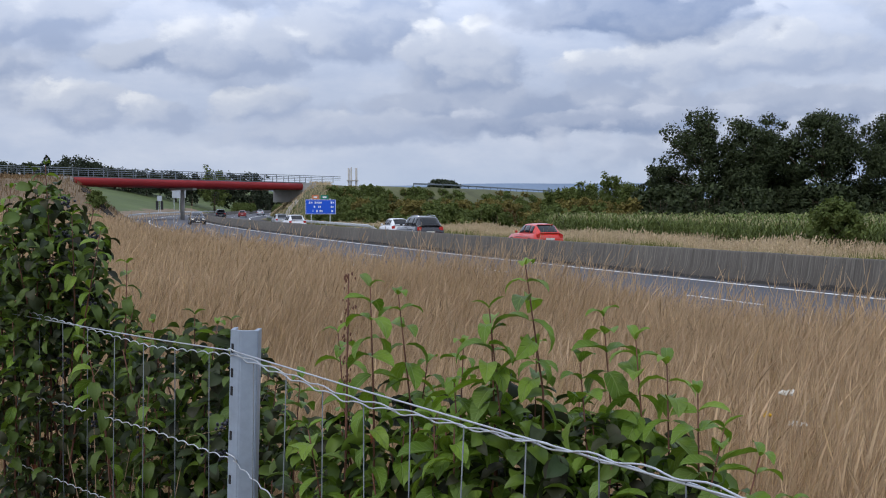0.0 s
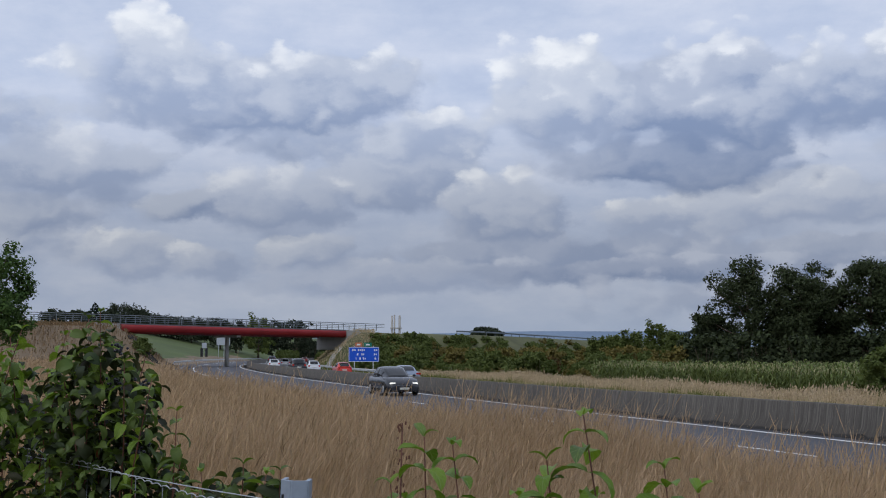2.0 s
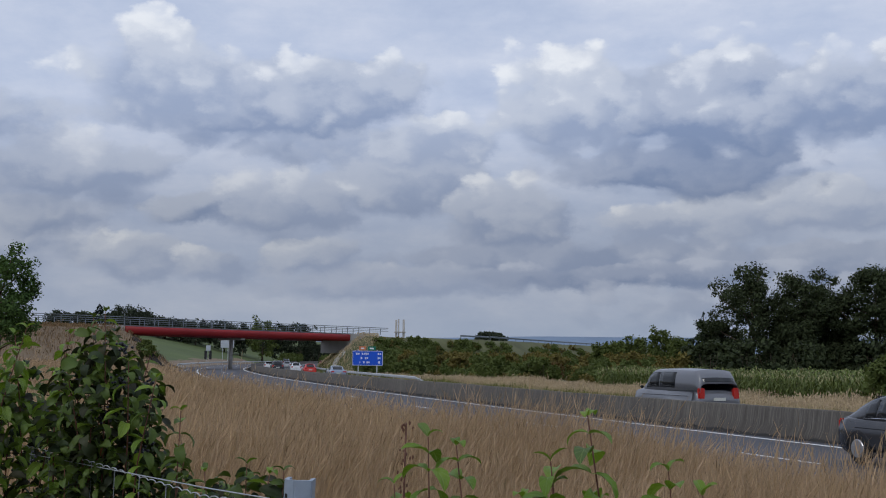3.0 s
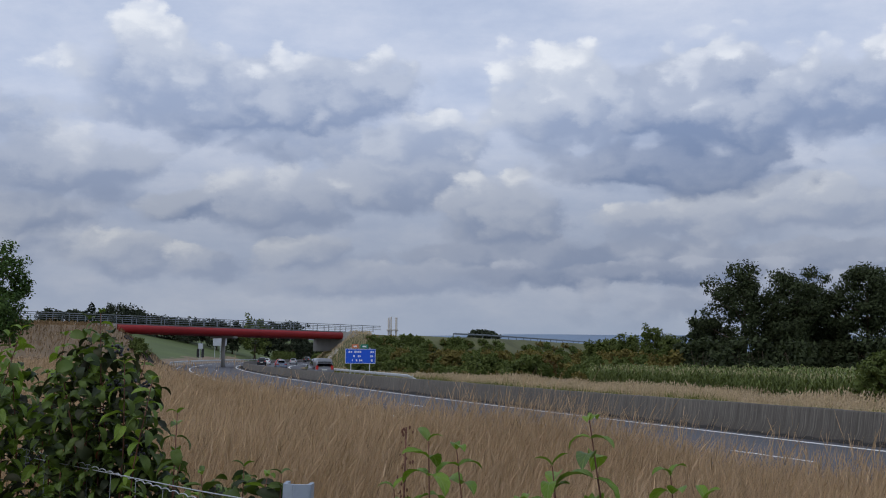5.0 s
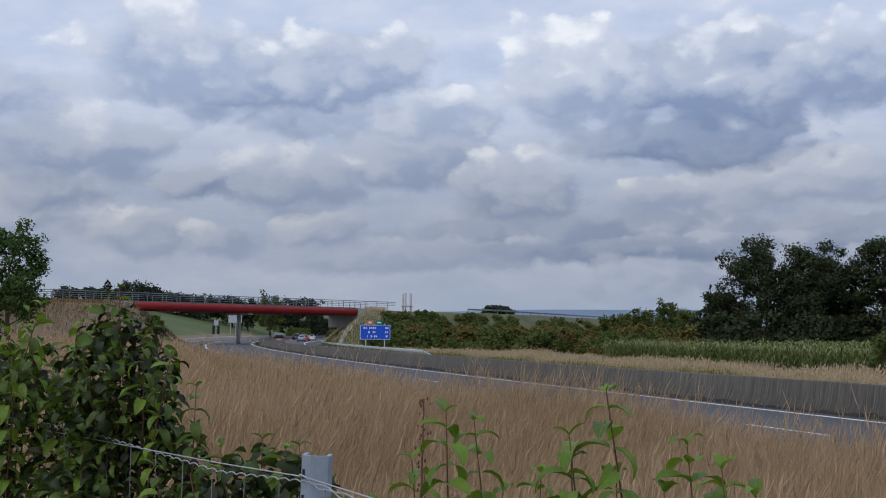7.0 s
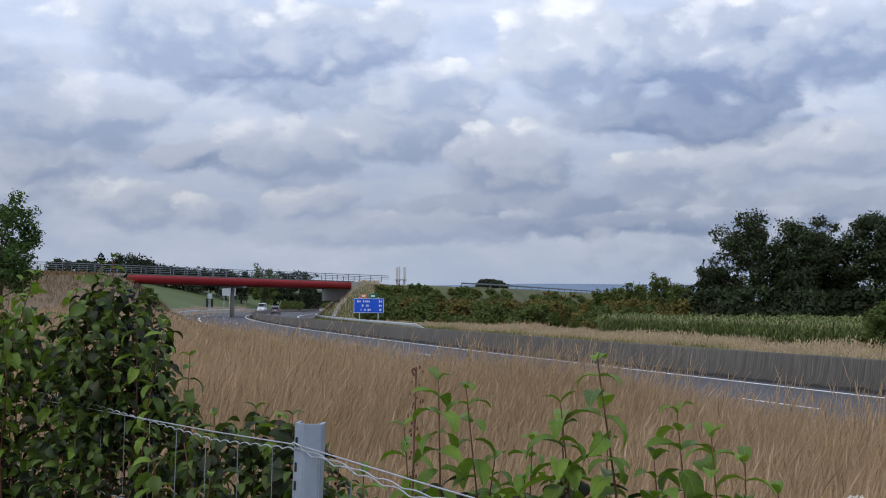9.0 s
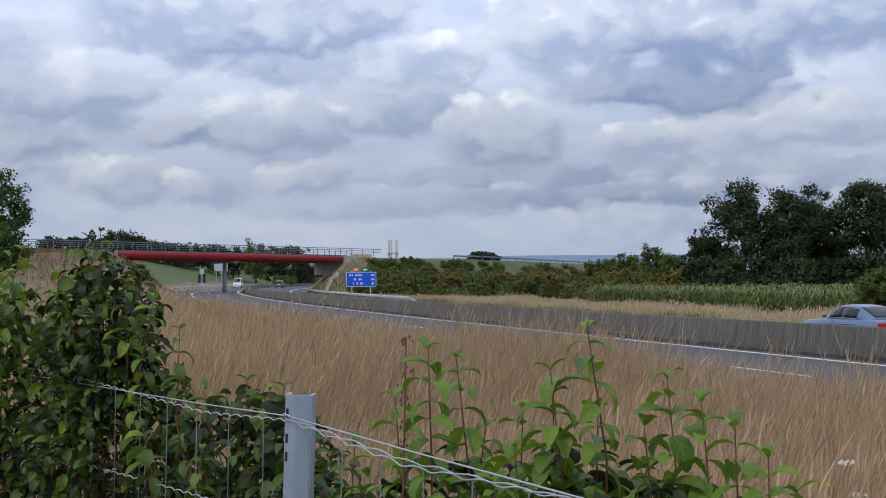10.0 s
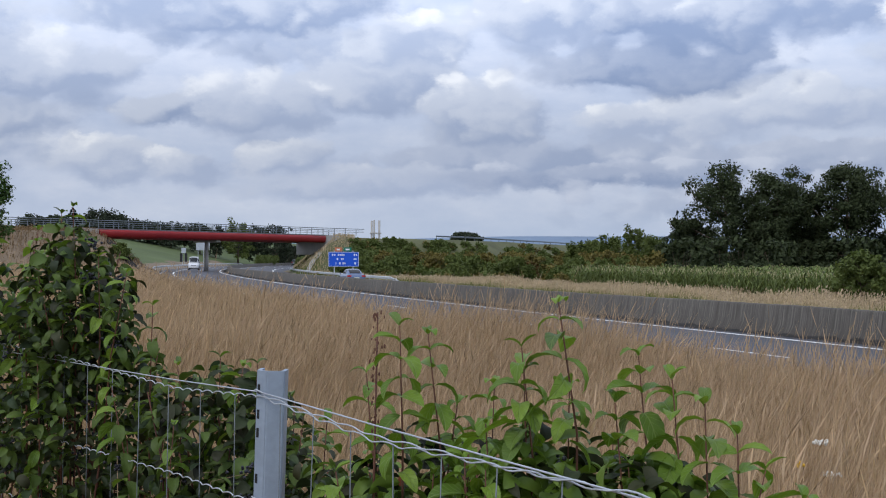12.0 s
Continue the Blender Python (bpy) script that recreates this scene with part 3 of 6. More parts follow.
def make_barrier():
    prof = [(1.06, 0.0), (1.06, 0.08), (1.17, 0.28), (1.25, 0.79), (1.28, 0.82), (1.46, 0.82), (1.49, 0.79), (1.57, 0.28), (1.68, 0.08), (1.68, -0.05)]
    s = np.arange(-150, 560, 1.5)
    n, k = len(s), len(prof)
    verts, run = [], []
    length = np.concatenate([[0], np.cumsum([math.dist(a, b) for a, b in zip(prof, prof[1:])])])
    for (o, z), d in zip(prof, length):
        x, y, _ = road_xy(s, o)
        jitter = 0.012 * np.sin(s * 0.21) + 0.006 * np.sin(s * 1.3)
        verts.append(np.stack([x, y, np.full(n, z) + (jitter if z > 0.2 else 0)], 1))
        run.append(np.stack([s, np.full(n, d)], 1))
    verts, run = np.concatenate(verts), np.concatenate(run)
    i, j = np.meshgrid(np.arange(n - 1), np.arange(k - 1))
    a = (j * n + i).ravel()
    quads = np.stack([a, a + 1, a + n + 1, a + n], 1)[:, ::-1]
    me = raw_mesh("median_barrier", verts, quads, 4)
    uv = me.uv_layers.new(name="run")
    uv.data.foreach_set("uv", run[quads.ravel()].astype(np.float32).ravel())
    ob = part("median_barrier", me, "concrete")
    tagged(ob, "long grey concrete median barrier with dark streaks", "barrier", kind="structure")


def guard_rail(s0, s1, off, label):
    """W-beam steel rail on posts."""
    rail = thing("guard_rail", label, "guard rail")
    z0 = float(road_z(off)) + 0.05
    prof = [(0.0, 0.44), (0.05, 0.50), (0.0, 0.585), (0.05, 0.67), (0.0, 0.74), (-0.02, 0.74), (0.03, 0.67), (-0.02, 0.585), (0.03, 0.50), (-0.02, 0.44)]
    s = np.arange(s0, s1 + 0.1, 2.0)
    n, k = len(s), len(prof)
    drop = np.clip(np.minimum(s - s0, s1 - s) / 6.0, 0, 1)
    verts = []
    for o, z in prof:
        x, y, _ = road_xy(s, off - (o if off > 0 else -o))
        verts.append(np.stack([x, y, z0 + z * (0.2 + 0.8 * drop)], 1))
    verts = np.concatenate(verts)
    i, j = np.meshgrid(np.arange(n - 1), np.arange(k))
    i, j = i.ravel(), j.ravel()
    j2 = (j + 1) % k
    me = raw_mesh("beam", verts, np.stack([j * n + i, j * n + i + 1, j2 * n + i + 1, j2 * n + i], 1), 4)
    part("beam", me, "rail", rail)
    bm = bmesh.new()
    box(bm, 0, 0, 0.35, 0.06, 0.10, 0.75)
    me = bpy.data.meshes.new("rail_post")
    bm.to_mesh(me)
    bm.free()
    for q in np.arange(s0 + 4, s1 - 2, 4.0):
        x, y, b = road_xy(q, off + (0.08 if off > 0 else -0.08))
        p = part("rail_post", me, "rail", rail)
        p.matrix_basis = pose(float(x), float(y), z0 - 0.05, 0, 0, math.degrees(b))


make_ground()
make_road()
make_barrier()
guard_rail(82, 200, 12.7, "grey steel crash barrier beside the far carriageway")
guard_rail(168, 330, -10.9, "grey steel crash barrier beyond the bridge")


# ---- the overpass ----


def make_bridge():
    (lx, ly), (rx, ry) = BRIDGE_L, BRIDGE_R
    length = math.hypot(rx - lx, ry - ly)
    yaw = math.degrees(math.atan2(ry - ly, rx - lx))
    slope = math.degrees(math.atan2(6.18 - 6.51, length))
    bridge = new("overpass_bridge")
    bridge.matrix_basis = pose(lx, ly, 6.51, 0, -slope, yaw)
    tagged(bridge, "road overpass with red steel girders on a slim pier", "bridge")
    # two rounded box girders, the front one painted red
    for y, name in ((-4.0, "girder"), (4.0, "girder")):
        bm = bmesh.new()
        sec = [(-0.30, 0.0), (0.30, 0.0), (0.50, -0.10), (0.58, -0.38), (0.54, -0.78), (0.34, -1.10), (0.0, -1.20), (-0.34, -1.10), (-0.54, -0.78), (-0.58, -0.38), (-0.50, -0.10)]
        rings = [[bm.verts.new((x, y + a, z)) for a, z in sec] for x in np.linspace(0, length, 9)]
        for a, b in zip(rings, rings[1:]):
            for j in range(len(sec)):
                bm.faces.new((a[j], b[j], b[(j + 1) % len(sec)], a[(j + 1) % len(sec)])).smooth = True
        bm.faces.new(rings[0])
        bm.faces.new(rings[-1][::-1])
        part(name, bm, "red", bridge, "red painted box girder")
    part("deck", soft_box(length / 2, 0, 0.10, length + 2.0, 8.3, 0.20, 0.03), "deck", bridge, "grey concrete deck slab")
    # pier with a short head
    pier_x = length * 0.498
    h = 6.4 - 1.45
    bm = bmesh.new()
    tube(bm, [(pier_x, 0, -1.35), (pier_x, 0, -1.45 - h)], [0.33, 0.35], 14)
    part("pier", bm, "concrete_light", bridge, "round concrete pier")
    bm = soft_box(pier_x, 0, -1.38, 0.8, 7.4, 0.34, 0.05)
    part("pier_head", bm, "concrete_light", bridge)
    # parapet railing: posts and rails, on both sides
    bm = bmesh.new()
    box(bm, 0, 0, 0.55, 0.09, 0.09, 1.1)
    post_me = bpy.data.meshes.new("railing_post")
    bm.to_mesh(post_me)
    bm.free()
    for side in (-4.05, 4.05):
        for z, r in ((0.55, 0.035), (0.85, 0.035), (1.15, 0.06)):
            bm = bmesh.new()
            tube(bm, [(-26, side, 0.24 + z), (length + 9, side, 0.24 + z)], [r, r], 6)
            part("rail", bm, "bridge_rail", bridge)
        for x in np.arange(-25.0, length + 9, 2.5):
            p = part("railing_post", post_me, "bridge_rail", bridge)
            p.matrix_basis = pose(float(x), side, 0.2)
    # abutments
    for x in (-1.6, length + 1.6):
        part("abutment", soft_box(x, 0, -1.6, 3.0, 8.9, 3.4, 0.06), "concrete_light", bridge, "pale concrete abutment")


def strip_on_slope(name, a, b, width, material, label, category, lift=0.12):
    """A channel or stair that runs down a bank from a to b."""
    a, b = Vector((*a, 0)), Vector((*b, 0))
    d = (b - a).normalized()
    nrm = Vector((-d.y, d.x, 0)) * width / 2
    bm = bmesh.new()
    n = 14
    sec = [(-1.0, lift), (-0.75, lift), (-0.45, lift - 0.1), (0.45, lift - 0.1), (0.75, lift), (1.0, lift), (1.0, -0.2), (-1.0, -0.2)]
    rings = []
    for i in range(n):
        p = a.lerp(b, i / (n - 1))
        z = on_ground(p.x, p.y)
        rings.append([bm.verts.new((p.x + nrm.x * k, p.y + nrm.y * k, z + h)) for k, h in sec])
    for r0, r1 in zip(rings, rings[1:]):
        for j in range(len(sec)):
            bm.faces.new((r0[j], r1[j], r1[(j + 1) % len(sec)], r0[(j + 1) % len(sec)]))
    bm.faces.new(rings[0])
    bm.faces.new(rings[-1][::-1])
    tagged(part(name, bm, material), label, category, kind="structure")


make_bridge()
strip_on_slope("drain_channel", (-53.6, 168.0), (-45.6, 160.0), 0.9, "dirt", "dark drainage channel down the grassy bank", "channel")
strip_on_slope("bank_stairs", (-25.0, 195.0), (-27.8, 174.5), 0.7, "concrete_light", "pale concrete channel down the bank by the bridge", "channel")

# ---- signs and far structures ----


def ray_on_road(slope, off, lo, hi):
    """The s at which the line at that offset lies on a bearing x = slope * y."""
    s = np.arange(lo, hi, 0.5)
    x, y, b = road_xy(s, off)
    i = int(np.argmin(np.abs(x / y - slope)))
    return float(x[i]), float(y[i]), float(b[i])


def direction_sign():
    z = on_ground(-15.7, 145.2)
    sign = thing("direction_sign", "blue motorway direction sign with white lettering on steel posts", "road sign", at=(-15.7, 145.2, z), turn=6.0)
    low, high, w = 1.12 - z, 3.02 - z, 3.9
    mid = (low + high) / 2
    for x in (-1.2, 1.2):
        bm = bmesh.new()
        box(bm, x, 0.09, high / 2, 0.12, 0.14, high + 0.3)
        part("post", bm, "rail", sign)
    panel = part("panel", soft_box(0, 0, mid, w, 0.06, high - low, 0.02), "sign_blue", sign, "blue sign panel with a white rim")
    bm = bmesh.new()
    for z2 in (low + 0.05, high - 0.05):
        box(bm, 0, -0.034, z2, w - 0.06, 0.008, 0.05)
    for x in (-w / 2 + 0.05, w / 2 - 0.05):
        box(bm, x, -0.034, mid, 0.05, 0.008, high - low - 0.12)
    part("rim", bm, "sign_white", panel)
    # lines of lettering too far off to read: bars of their size
    for row, words in enumerate((((-1.55, 0.55), (-0.80, 0.95), (1.25, 0.50)), ((-0.95, 0.30), (-0.35, 0.42), (1.25, 0.42)), ((-1.05, 0.12), (-0.62, 0.28), (-0.18, 0.46), (1.30, 0.34)))):
        for x0, length in words:
            bm = bmesh.new()
            n = max(1, int(length / 0.2))
            for i in range(n):
                box(bm, x0 + (i + 0.5) * length / n, -0.036, high - 0.40 - row * 0.54, length / n * 0.66, 0.008, 0.27 - 0.07 * (i % 2))
            part("lettering", bm, "sign_white", panel)
    for x, w2, mat, lab in ((-0.68, 0.86, "sign_orange", "small orange panel"), (0.5, 1.0, "sign_green", "small green panel")):
        p = part("route_panel", soft_box(x, 0, high + 0.30, w2, 0.06, 0.52, 0.02), mat, sign, lab)
        bm = bmesh.new()
        box(bm, x, -0.034, high + 0.30, w2 * 0.5, 0.008, 0.2)
        part("lettering", bm, "sign_white", p)


def rear_sign():
    x, y, b = ray_on_road(-0.2335, -14.0, 190, 300)
    z = on_ground(x, y)
    d = math.hypot(x, y)
    sign = thing("white_sign", "pale back of a road sign on three posts", "road sign", at=(x, y, z), turn=13.0)
    top, low = 2.16 + 32 / 2000 * d - z, 2.16 + 14 / 2000 * d - z
    w = 23 / 2000 * d
    part("panel", soft_box(0, 0, (top + low) / 2, w, 0.08, top - low, 0.02), "sign_back", sign, "grey-white sign panel")
    for k in (-0.35, 0.05, 0.4):
        bm = bmesh.new()
        box(bm, k * w, 0.12, low / 2 + 0.3, 0.14, 0.1, low + 0.6)
        part("post", bm, "sign_back", sign)
    bm = bmesh.new()
    for k in (-0.2, 0.0, 0.2):
        box(bm, 0, -0.046, (top + low) / 2 + k * (top - low), w * 0.96, 0.012, 0.05)
    part("stiffener", bm, "rail", sign)


def dark_sign():
    x, y, b = ray_on_road(-0.2505, -12.6, 165, 260)
    z = on_ground(x, y)
    d = math.hypot(x, y)
    sign = thing("chevron_sign", "white-topped marker sign with dark lower panels", "road sign", at=(x, y, z), turn=14.0)
    top, mid, low = 2.16 + 18 / 2000 * d - z, 2.16 + 9 / 2000 * d - z, 2.16 - 6 / 2000 * d - z
    w = 13 / 2000 * d
    part("panel", soft_box(0, 0, (top + mid) / 2, w * 0.6, 0.06, top - mid, 0.02), "sign_back", sign, "pale upper panel")
    for k in (-0.32, 0.30):
        part("dark_panel", soft_box(k * w, 0, (mid + low) / 2, w * 0.34, 0.06, mid - low, 0.02), "black", sign, "dark lower panel")
    for k in (-0.14, 0.14):
        bm = bmesh.new()
        box(bm, k * w, 0.06, mid / 2, 0.1, 0.08, mid + 0.4)
        part("post", bm, "sign_back", sign)


def silo():
    x, y = -33.4, 418.6
    z = on_ground(x, y)
    tower = thing("silo_tower", "pale grey silo columns behind the trees", "silo", at=(x, y, z))
    for k, r, h in ((-1.45, 0.36, 0.0), (-0.55, 0.30, 0.3), (1.35, 0.42, 0.1)):
        bm = bmesh.new()
        tube(bm, [(k, 0, 0), (k, 0, 16.2 - z + h)], [r, r], 12)
        part("column", bm, "concrete_light", tower)
    part("platform", soft_box(0, 0, 11.6 - z, 4.2, 1.6, 0.4, 0.03), "concrete_light", tower)


def hills():
    """Two ridges far off, with the haze of distance put into their blue colour."""
    for k, (dist, base, amp, label) in enumerate(((3600.0, 76.0, 12.0, "hills on the horizon, coloured blue for haze"), (2600.0, 46.0, 10.0, "low ridge on the horizon, coloured blue for haze"))):
        az = np.linspace(-1.25, 1.25, 160)
        h = base + amp * (np.sin(az * 7 + k * 2.1) * 0.5 + np.sin(az * 17 + 0.7) * 0.22 + np.sin(az * 41 + k) * 0.08)
        x, y = np.sin(az) * dist, np.cos(az) * dist
        x2, y2 = np.sin(az) * (dist + 700), np.cos(az) * (dist + 700)
        n = len(az)
        v = np.concatenate([np.stack([x, y, np.full(n, -5.0)], 1), np.stack([x * 1.04, y * 1.04, h * 0.7], 1), np.stack([x * 1.10, y * 1.10, h], 1), np.stack([x2, y2, np.full(n, -5.0)], 1)])
        i = np.arange(n - 1)
        q = np.concatenate([np.stack([i + r * n, i + r * n + 1, i + (r + 1) * n + 1, i + (r + 1) * n], 1) for r in range(3)])
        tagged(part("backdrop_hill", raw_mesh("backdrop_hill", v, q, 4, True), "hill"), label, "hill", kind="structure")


def overpass_rail(line, z):
    """Crash barrier along the crest of the embankment."""
    rail = thing("overpass_guard_rail", "grey crash barrier along the overpass road", "guard rail")
    for (ax, ay), (bx, by) in zip(line, line[1:]):
        d = Vector((bx - ax, by - ay, 0))
        side = Vector((d.y, -d.x, 0)).normalized() * 4.2
        a, b = Vector((ax, ay, z)) + side, Vector((bx, by, z)) + side
        bm = bmesh.new()
        for k in (0.55, 0.68):
            tube(bm, [a + Vector((0, 0, k)), b + Vector((0, 0, k))], [0.11, 0.11], 6)
        part("beam", bm, "bridge_rail", rail)
        n = int(d.length / 6)
        for i in range(n):
            p = a.lerp(b, i / n)
            bm = bmesh.new()
            box(bm, p.x, p.y, p.z + 0.2, 0.14, 0.14, 1.1)
            part("rail_post", bm, "bridge_rail", rail)


overpass_rail([(-9.5, 226.0), (-4.0, 236.0), (32.0, 345.0), (62.0, 443.0)], 6.0)
direction_sign()
rear_sign()
dark_sign()
silo()
hills()

# ---- trees, hedges, maize ----


def leaf_cloud(name, centres, radii, count, size, squash=0.8, shell=0.45):
    """Leaf sprays as small bent quads, gathered in clumps round the given centres."""
    centres, radii = np.asarray(centres, float), np.asarray(radii, float)
    w = radii ** 2
    which = rng.choice(len(centres), count, p=w / w.sum())
    d = rng.normal(size=(count, 3))
    d /= np.linalg.norm(d, axis=1)[:, None]
    r = radii[which] * (shell + (1 - shell) * rng.random(count)) * (1 + 0.18 * rng.normal(size=count))
    c = centres[which] + d * r[:, None] * np.array([1, 1, squash])
    nrm = d * 0.7 + rng.normal(size=(count, 3)) * 0.6 + np.array([0, 0, 0.4])
    nrm /= np.linalg.norm(nrm, axis=1)[:, None]
    t = np.cross(nrm, rng.normal(size=(count, 3)))
    t /= np.linalg.norm(t, axis=1)[:, None]
    b = np.cross(nrm, t)
    sz = size * (0.55 + 0.9 * rng.random(count))[:, None]
    verts = np.stack([c - t * sz, c - b * sz * 0.55 - nrm * sz * 0.12, c + t * sz, c + b * sz * 0.55 - nrm * sz * 0.12], 1).reshape(-1, 3)
    return raw_mesh(name, verts, np.arange(count * 4), 4)


def tree(name, label, x, y, height, width, crown="crown", count=5200, leaf=0.30, lean=0.0, low=0.04, seed=0, gaps=0.5):
    """Tapered trunk, limbs and an uneven crown of clumps."""
    r = random.Random(seed)
    z = on_ground(x, y)
    ob = thing(name, label, "tree", at=(x, y, z - 0.1))
    bm = bmesh.new()
    top = height * 0.72
    tube(bm, [(0, 0, 0), (0.1 * lean, 0.05, top * 0.35), (0.35 * lean, 0.1, top * 0.7), (0.7 * lean, 0.0, top)],
         [height * 0.024, height * 0.018, height * 0.011, height * 0.003], 8)
    centres, radii = [], []
    part("trunk", bm, "bark", ob)
    limbs = 13
    for i in range(limbs):
        k = i / (limbs - 1)
        zb = height * (0.14 + 0.52 * k)
        a = i * 2.4 + r.uniform(-0.5, 0.5)
        reach = width * 0.5 * (0.95 - 0.55 * abs(k - 0.35)) * r.uniform(0.6, 1.05)
        end = Vector((math.cos(a) * reach + lean * k, math.sin(a) * reach, min(height * 0.94, zb + height * r.uniform(0.12, 0.28))))
        bm = bmesh.new()
        start = Vector((lean * 0.6 * k, 0, zb))
        bend = start.lerp(end, 0.5) + Vector((0, 0, -height * 0.02))
        tube(bm, [start, bend, end], [height * 0.008, height * 0.005, height * 0.0015], 5)
        part("limb", bm, "bark", ob)
        for j in range(7):
            p = start.lerp(end, r.uniform(0.35, 1.1)) + Vector((r.gauss(0, 0.06) * width, r.gauss(0, 0.06) * width, r.gauss(0, 0.05) * height))
            centres.append(p)
            radii.append(width * r.uniform(0.06, 0.125))
    for i in range(58):
        a = r.uniform(0, 2 * math.pi)
        q = r.uniform(0.1, 0.95)
        zz = height * (low + (0.93 - low) * q)
        prof = math.sin(math.pi * min(0.98, 0.16 + 0.84 * q)) ** 0.6
        centres.append(Vector((math.cos(a) * width * 0.42 * prof * r.uniform(gaps, 1.0) + lean * q, math.sin(a) * width * 0.42 * prof, zz)))
        radii.append(width * r.uniform(0.06, 0.13))
    part("crown", leaf_cloud("crown", [tuple(c) for c in centres], radii, count, leaf), crown, ob)
    return ob


def conifer(x, y, height, width, seed, label="dark green conifer rising above the hedge"):
    r = random.Random(seed)
    ob = thing("conifer", label, "tree", at=(x, y, on_ground(x, y) - 0.1))
    bm = bmesh.new()
    tube(bm, [(0, 0, 0), (0, 0, height * 0.98)], [height * 0.02, height * 0.003], 7)
    part("trunk", bm, "bark", ob)
    centres, radii = [], []
    for i in range(60):
        k = r.random() ** 0.8
        a = r.uniform(0, 6.283)
        reach = width * 0.5 * (1 - k) * r.uniform(0.5, 1.05)
        centres.append((math.cos(a) * reach, math.sin(a) * reach, height * (0.15 + 0.83 * k)))
        radii.append(0.10 + 0.16 * width * (1 - k))
    part("crown", leaf_cloud("crown", centres, radii, 2200, 0.24, 0.5), "conifer", ob)


def shrub_proto(height, width, crown, count, leaf, seed, name="shrub", label="dense green hedge shrub on the bank"):
    r = random.Random(seed)
    ob = thing(name, label, "shrub", "shrubs on the bank", at=(0, 0, -60))
    bm = bmesh.new()
    for i in range(5):
        a = i * 1.26 + r.random()
        tube(bm, [(0.1 * math.cos(a), 0.1 * math.sin(a), 0), (0.2 * width * math.cos(a), 0.2 * width * math.sin(a), height * 0.7)], [0.05, 0.012], 5)
    part("stem", bm, "bark", ob)
    centres, radii = [], []
    for i in range(26):
        a, q = r.uniform(0, 6.283), r.random()
        reach = width * 0.44 * math.sqrt(1 - (q * 0.9) ** 2) * r.uniform(0.4, 1.0)
        centres.append((math.cos(a) * reach, math.sin(a) * reach, height * (0.08 + 0.80 * q)))
        radii.append(width * r.uniform(0.09, 0.17))
    part("crown", leaf_cloud("crown", centres, radii, count, leaf), crown, ob)
    return ob


def hedges():
    protos = [shrub_proto(2.1, 3.6, "hedge", 1400, 0.17, 1), shrub_proto(2.6, 4.2, "hedge", 1700, 0.18, 2), shrub_proto(3.3, 4.6, "hedge", 1900, 0.19, 3),
              shrub_proto(1.6, 3.0, "hedge", 1000, 0.16, 4)]
    yellow = [shrub_proto(2.6, 4.0, "hedge_yellow", 1400, 0.18, 5, label="yellowing shrub in the hedge"),
              shrub_proto(4.2, 4.4, "hedge_yellow", 1700, 0.20, 6, label="tall yellowing shrub in the hedge")]
    dark = [shrub_proto(5.5, 6.0, "crown", 2000, 0.28, 8, label="dark green tall shrub below the trees"),
            shrub_proto(7.0, 6.5, "crown_far", 2000, 0.34, 9, label="dark green shrub beyond the bridge")]
    low = [shrub_proto(1.3, 3.0, "hedge", 620, 0.17, 10, name="bramble", label="low olive green bramble on the embankment"),
           shrub_proto(1.7, 3.4, "hedge", 720, 0.18, 11, name="bramble", label="low olive green bramble on the embankment"),
           shrub_proto(1.2, 2.8, "hedge_yellow", 560, 0.17, 13, name="bramble", label="yellowing bramble on the embankment")]
    russet = shrub_proto(2.6, 3.6, "hedge_russet", 1000, 0.20, 14, label="russet brown shrub in the hedge")
    r = random.Random(12)
    spots = []

    def plant(kind, slope, d):
        x, y = slope * d, d
        spots.append((kind, x, y))

    # thicket on the embankment from the sign to the maize
    for i in range(135):
        sl = r.uniform(-0.105, 0.115)
        d = r.uniform(140, 222)
        s, o = to_road([sl * d], [d])
        if o[0] < 22 or o[0] > 75 or on_ground(sl * d, d) > 4.4:
            continue
        high = on_ground(sl * d, d) > 1.6
        kind = protos[3] if high else r.choice(protos) if r.random() > 0.16 else r.choice(yellow)
        plant(kind, sl, d)
    # brambles clothe the embankment's flank up to the crest
    for (ax, ay), (bx, by), count in ((BRIDGE_R, (-4.0, 236.0), 90), ((-4.0, 236.0), (32.0, 345.0), 110)):
        d = Vector((bx - ax, by - ay)).normalized()
        for i in range(count):
            k, q = r.uniform(0.06, 1.0), r.uniform(7.0, 19.0)
            x, y = ax + (bx - ax) * k + d.y * q, ay + (by - ay) * k - d.x * q
            if to_road([x], [y])[1][0] > 19:
                spots.append((r.choice(low[:2] + low), x, y))
    for i in range(95):
        sl, d = r.uniform(-0.09, 0.14), r.uniform(128, 205)
        o = to_road([sl * d], [d])[1][0]
        if 21 < o < 62:
            plant(r.choice(low), sl, d)
    for sl, d in ((0.052, 150), (0.058, 158), (0.045, 166), (-0.02, 176), (0.10, 150)):
        plant(russet, sl, d)
    # by the bridge's far abutment, behind the sign
    for i in range(9):
        plant(protos[r.choice((1, 2))], r.uniform(-0.108, -0.074), r.uniform(186, 197))
    for i in range(16):
        plant(protos[2], r.uniform(-0.19, -0.10), r.uniform(322, 345))
    for i in range(34):
        sl, d = r.uniform(-0.05, 0.09), r.uniform(200, 320)
        if to_road([sl * d], [d])[1][0] > 24 and on_ground(sl * d, d) < 2.6:
            plant(r.choice(protos[:2] + protos[3:] + yellow[:1]), sl, d)
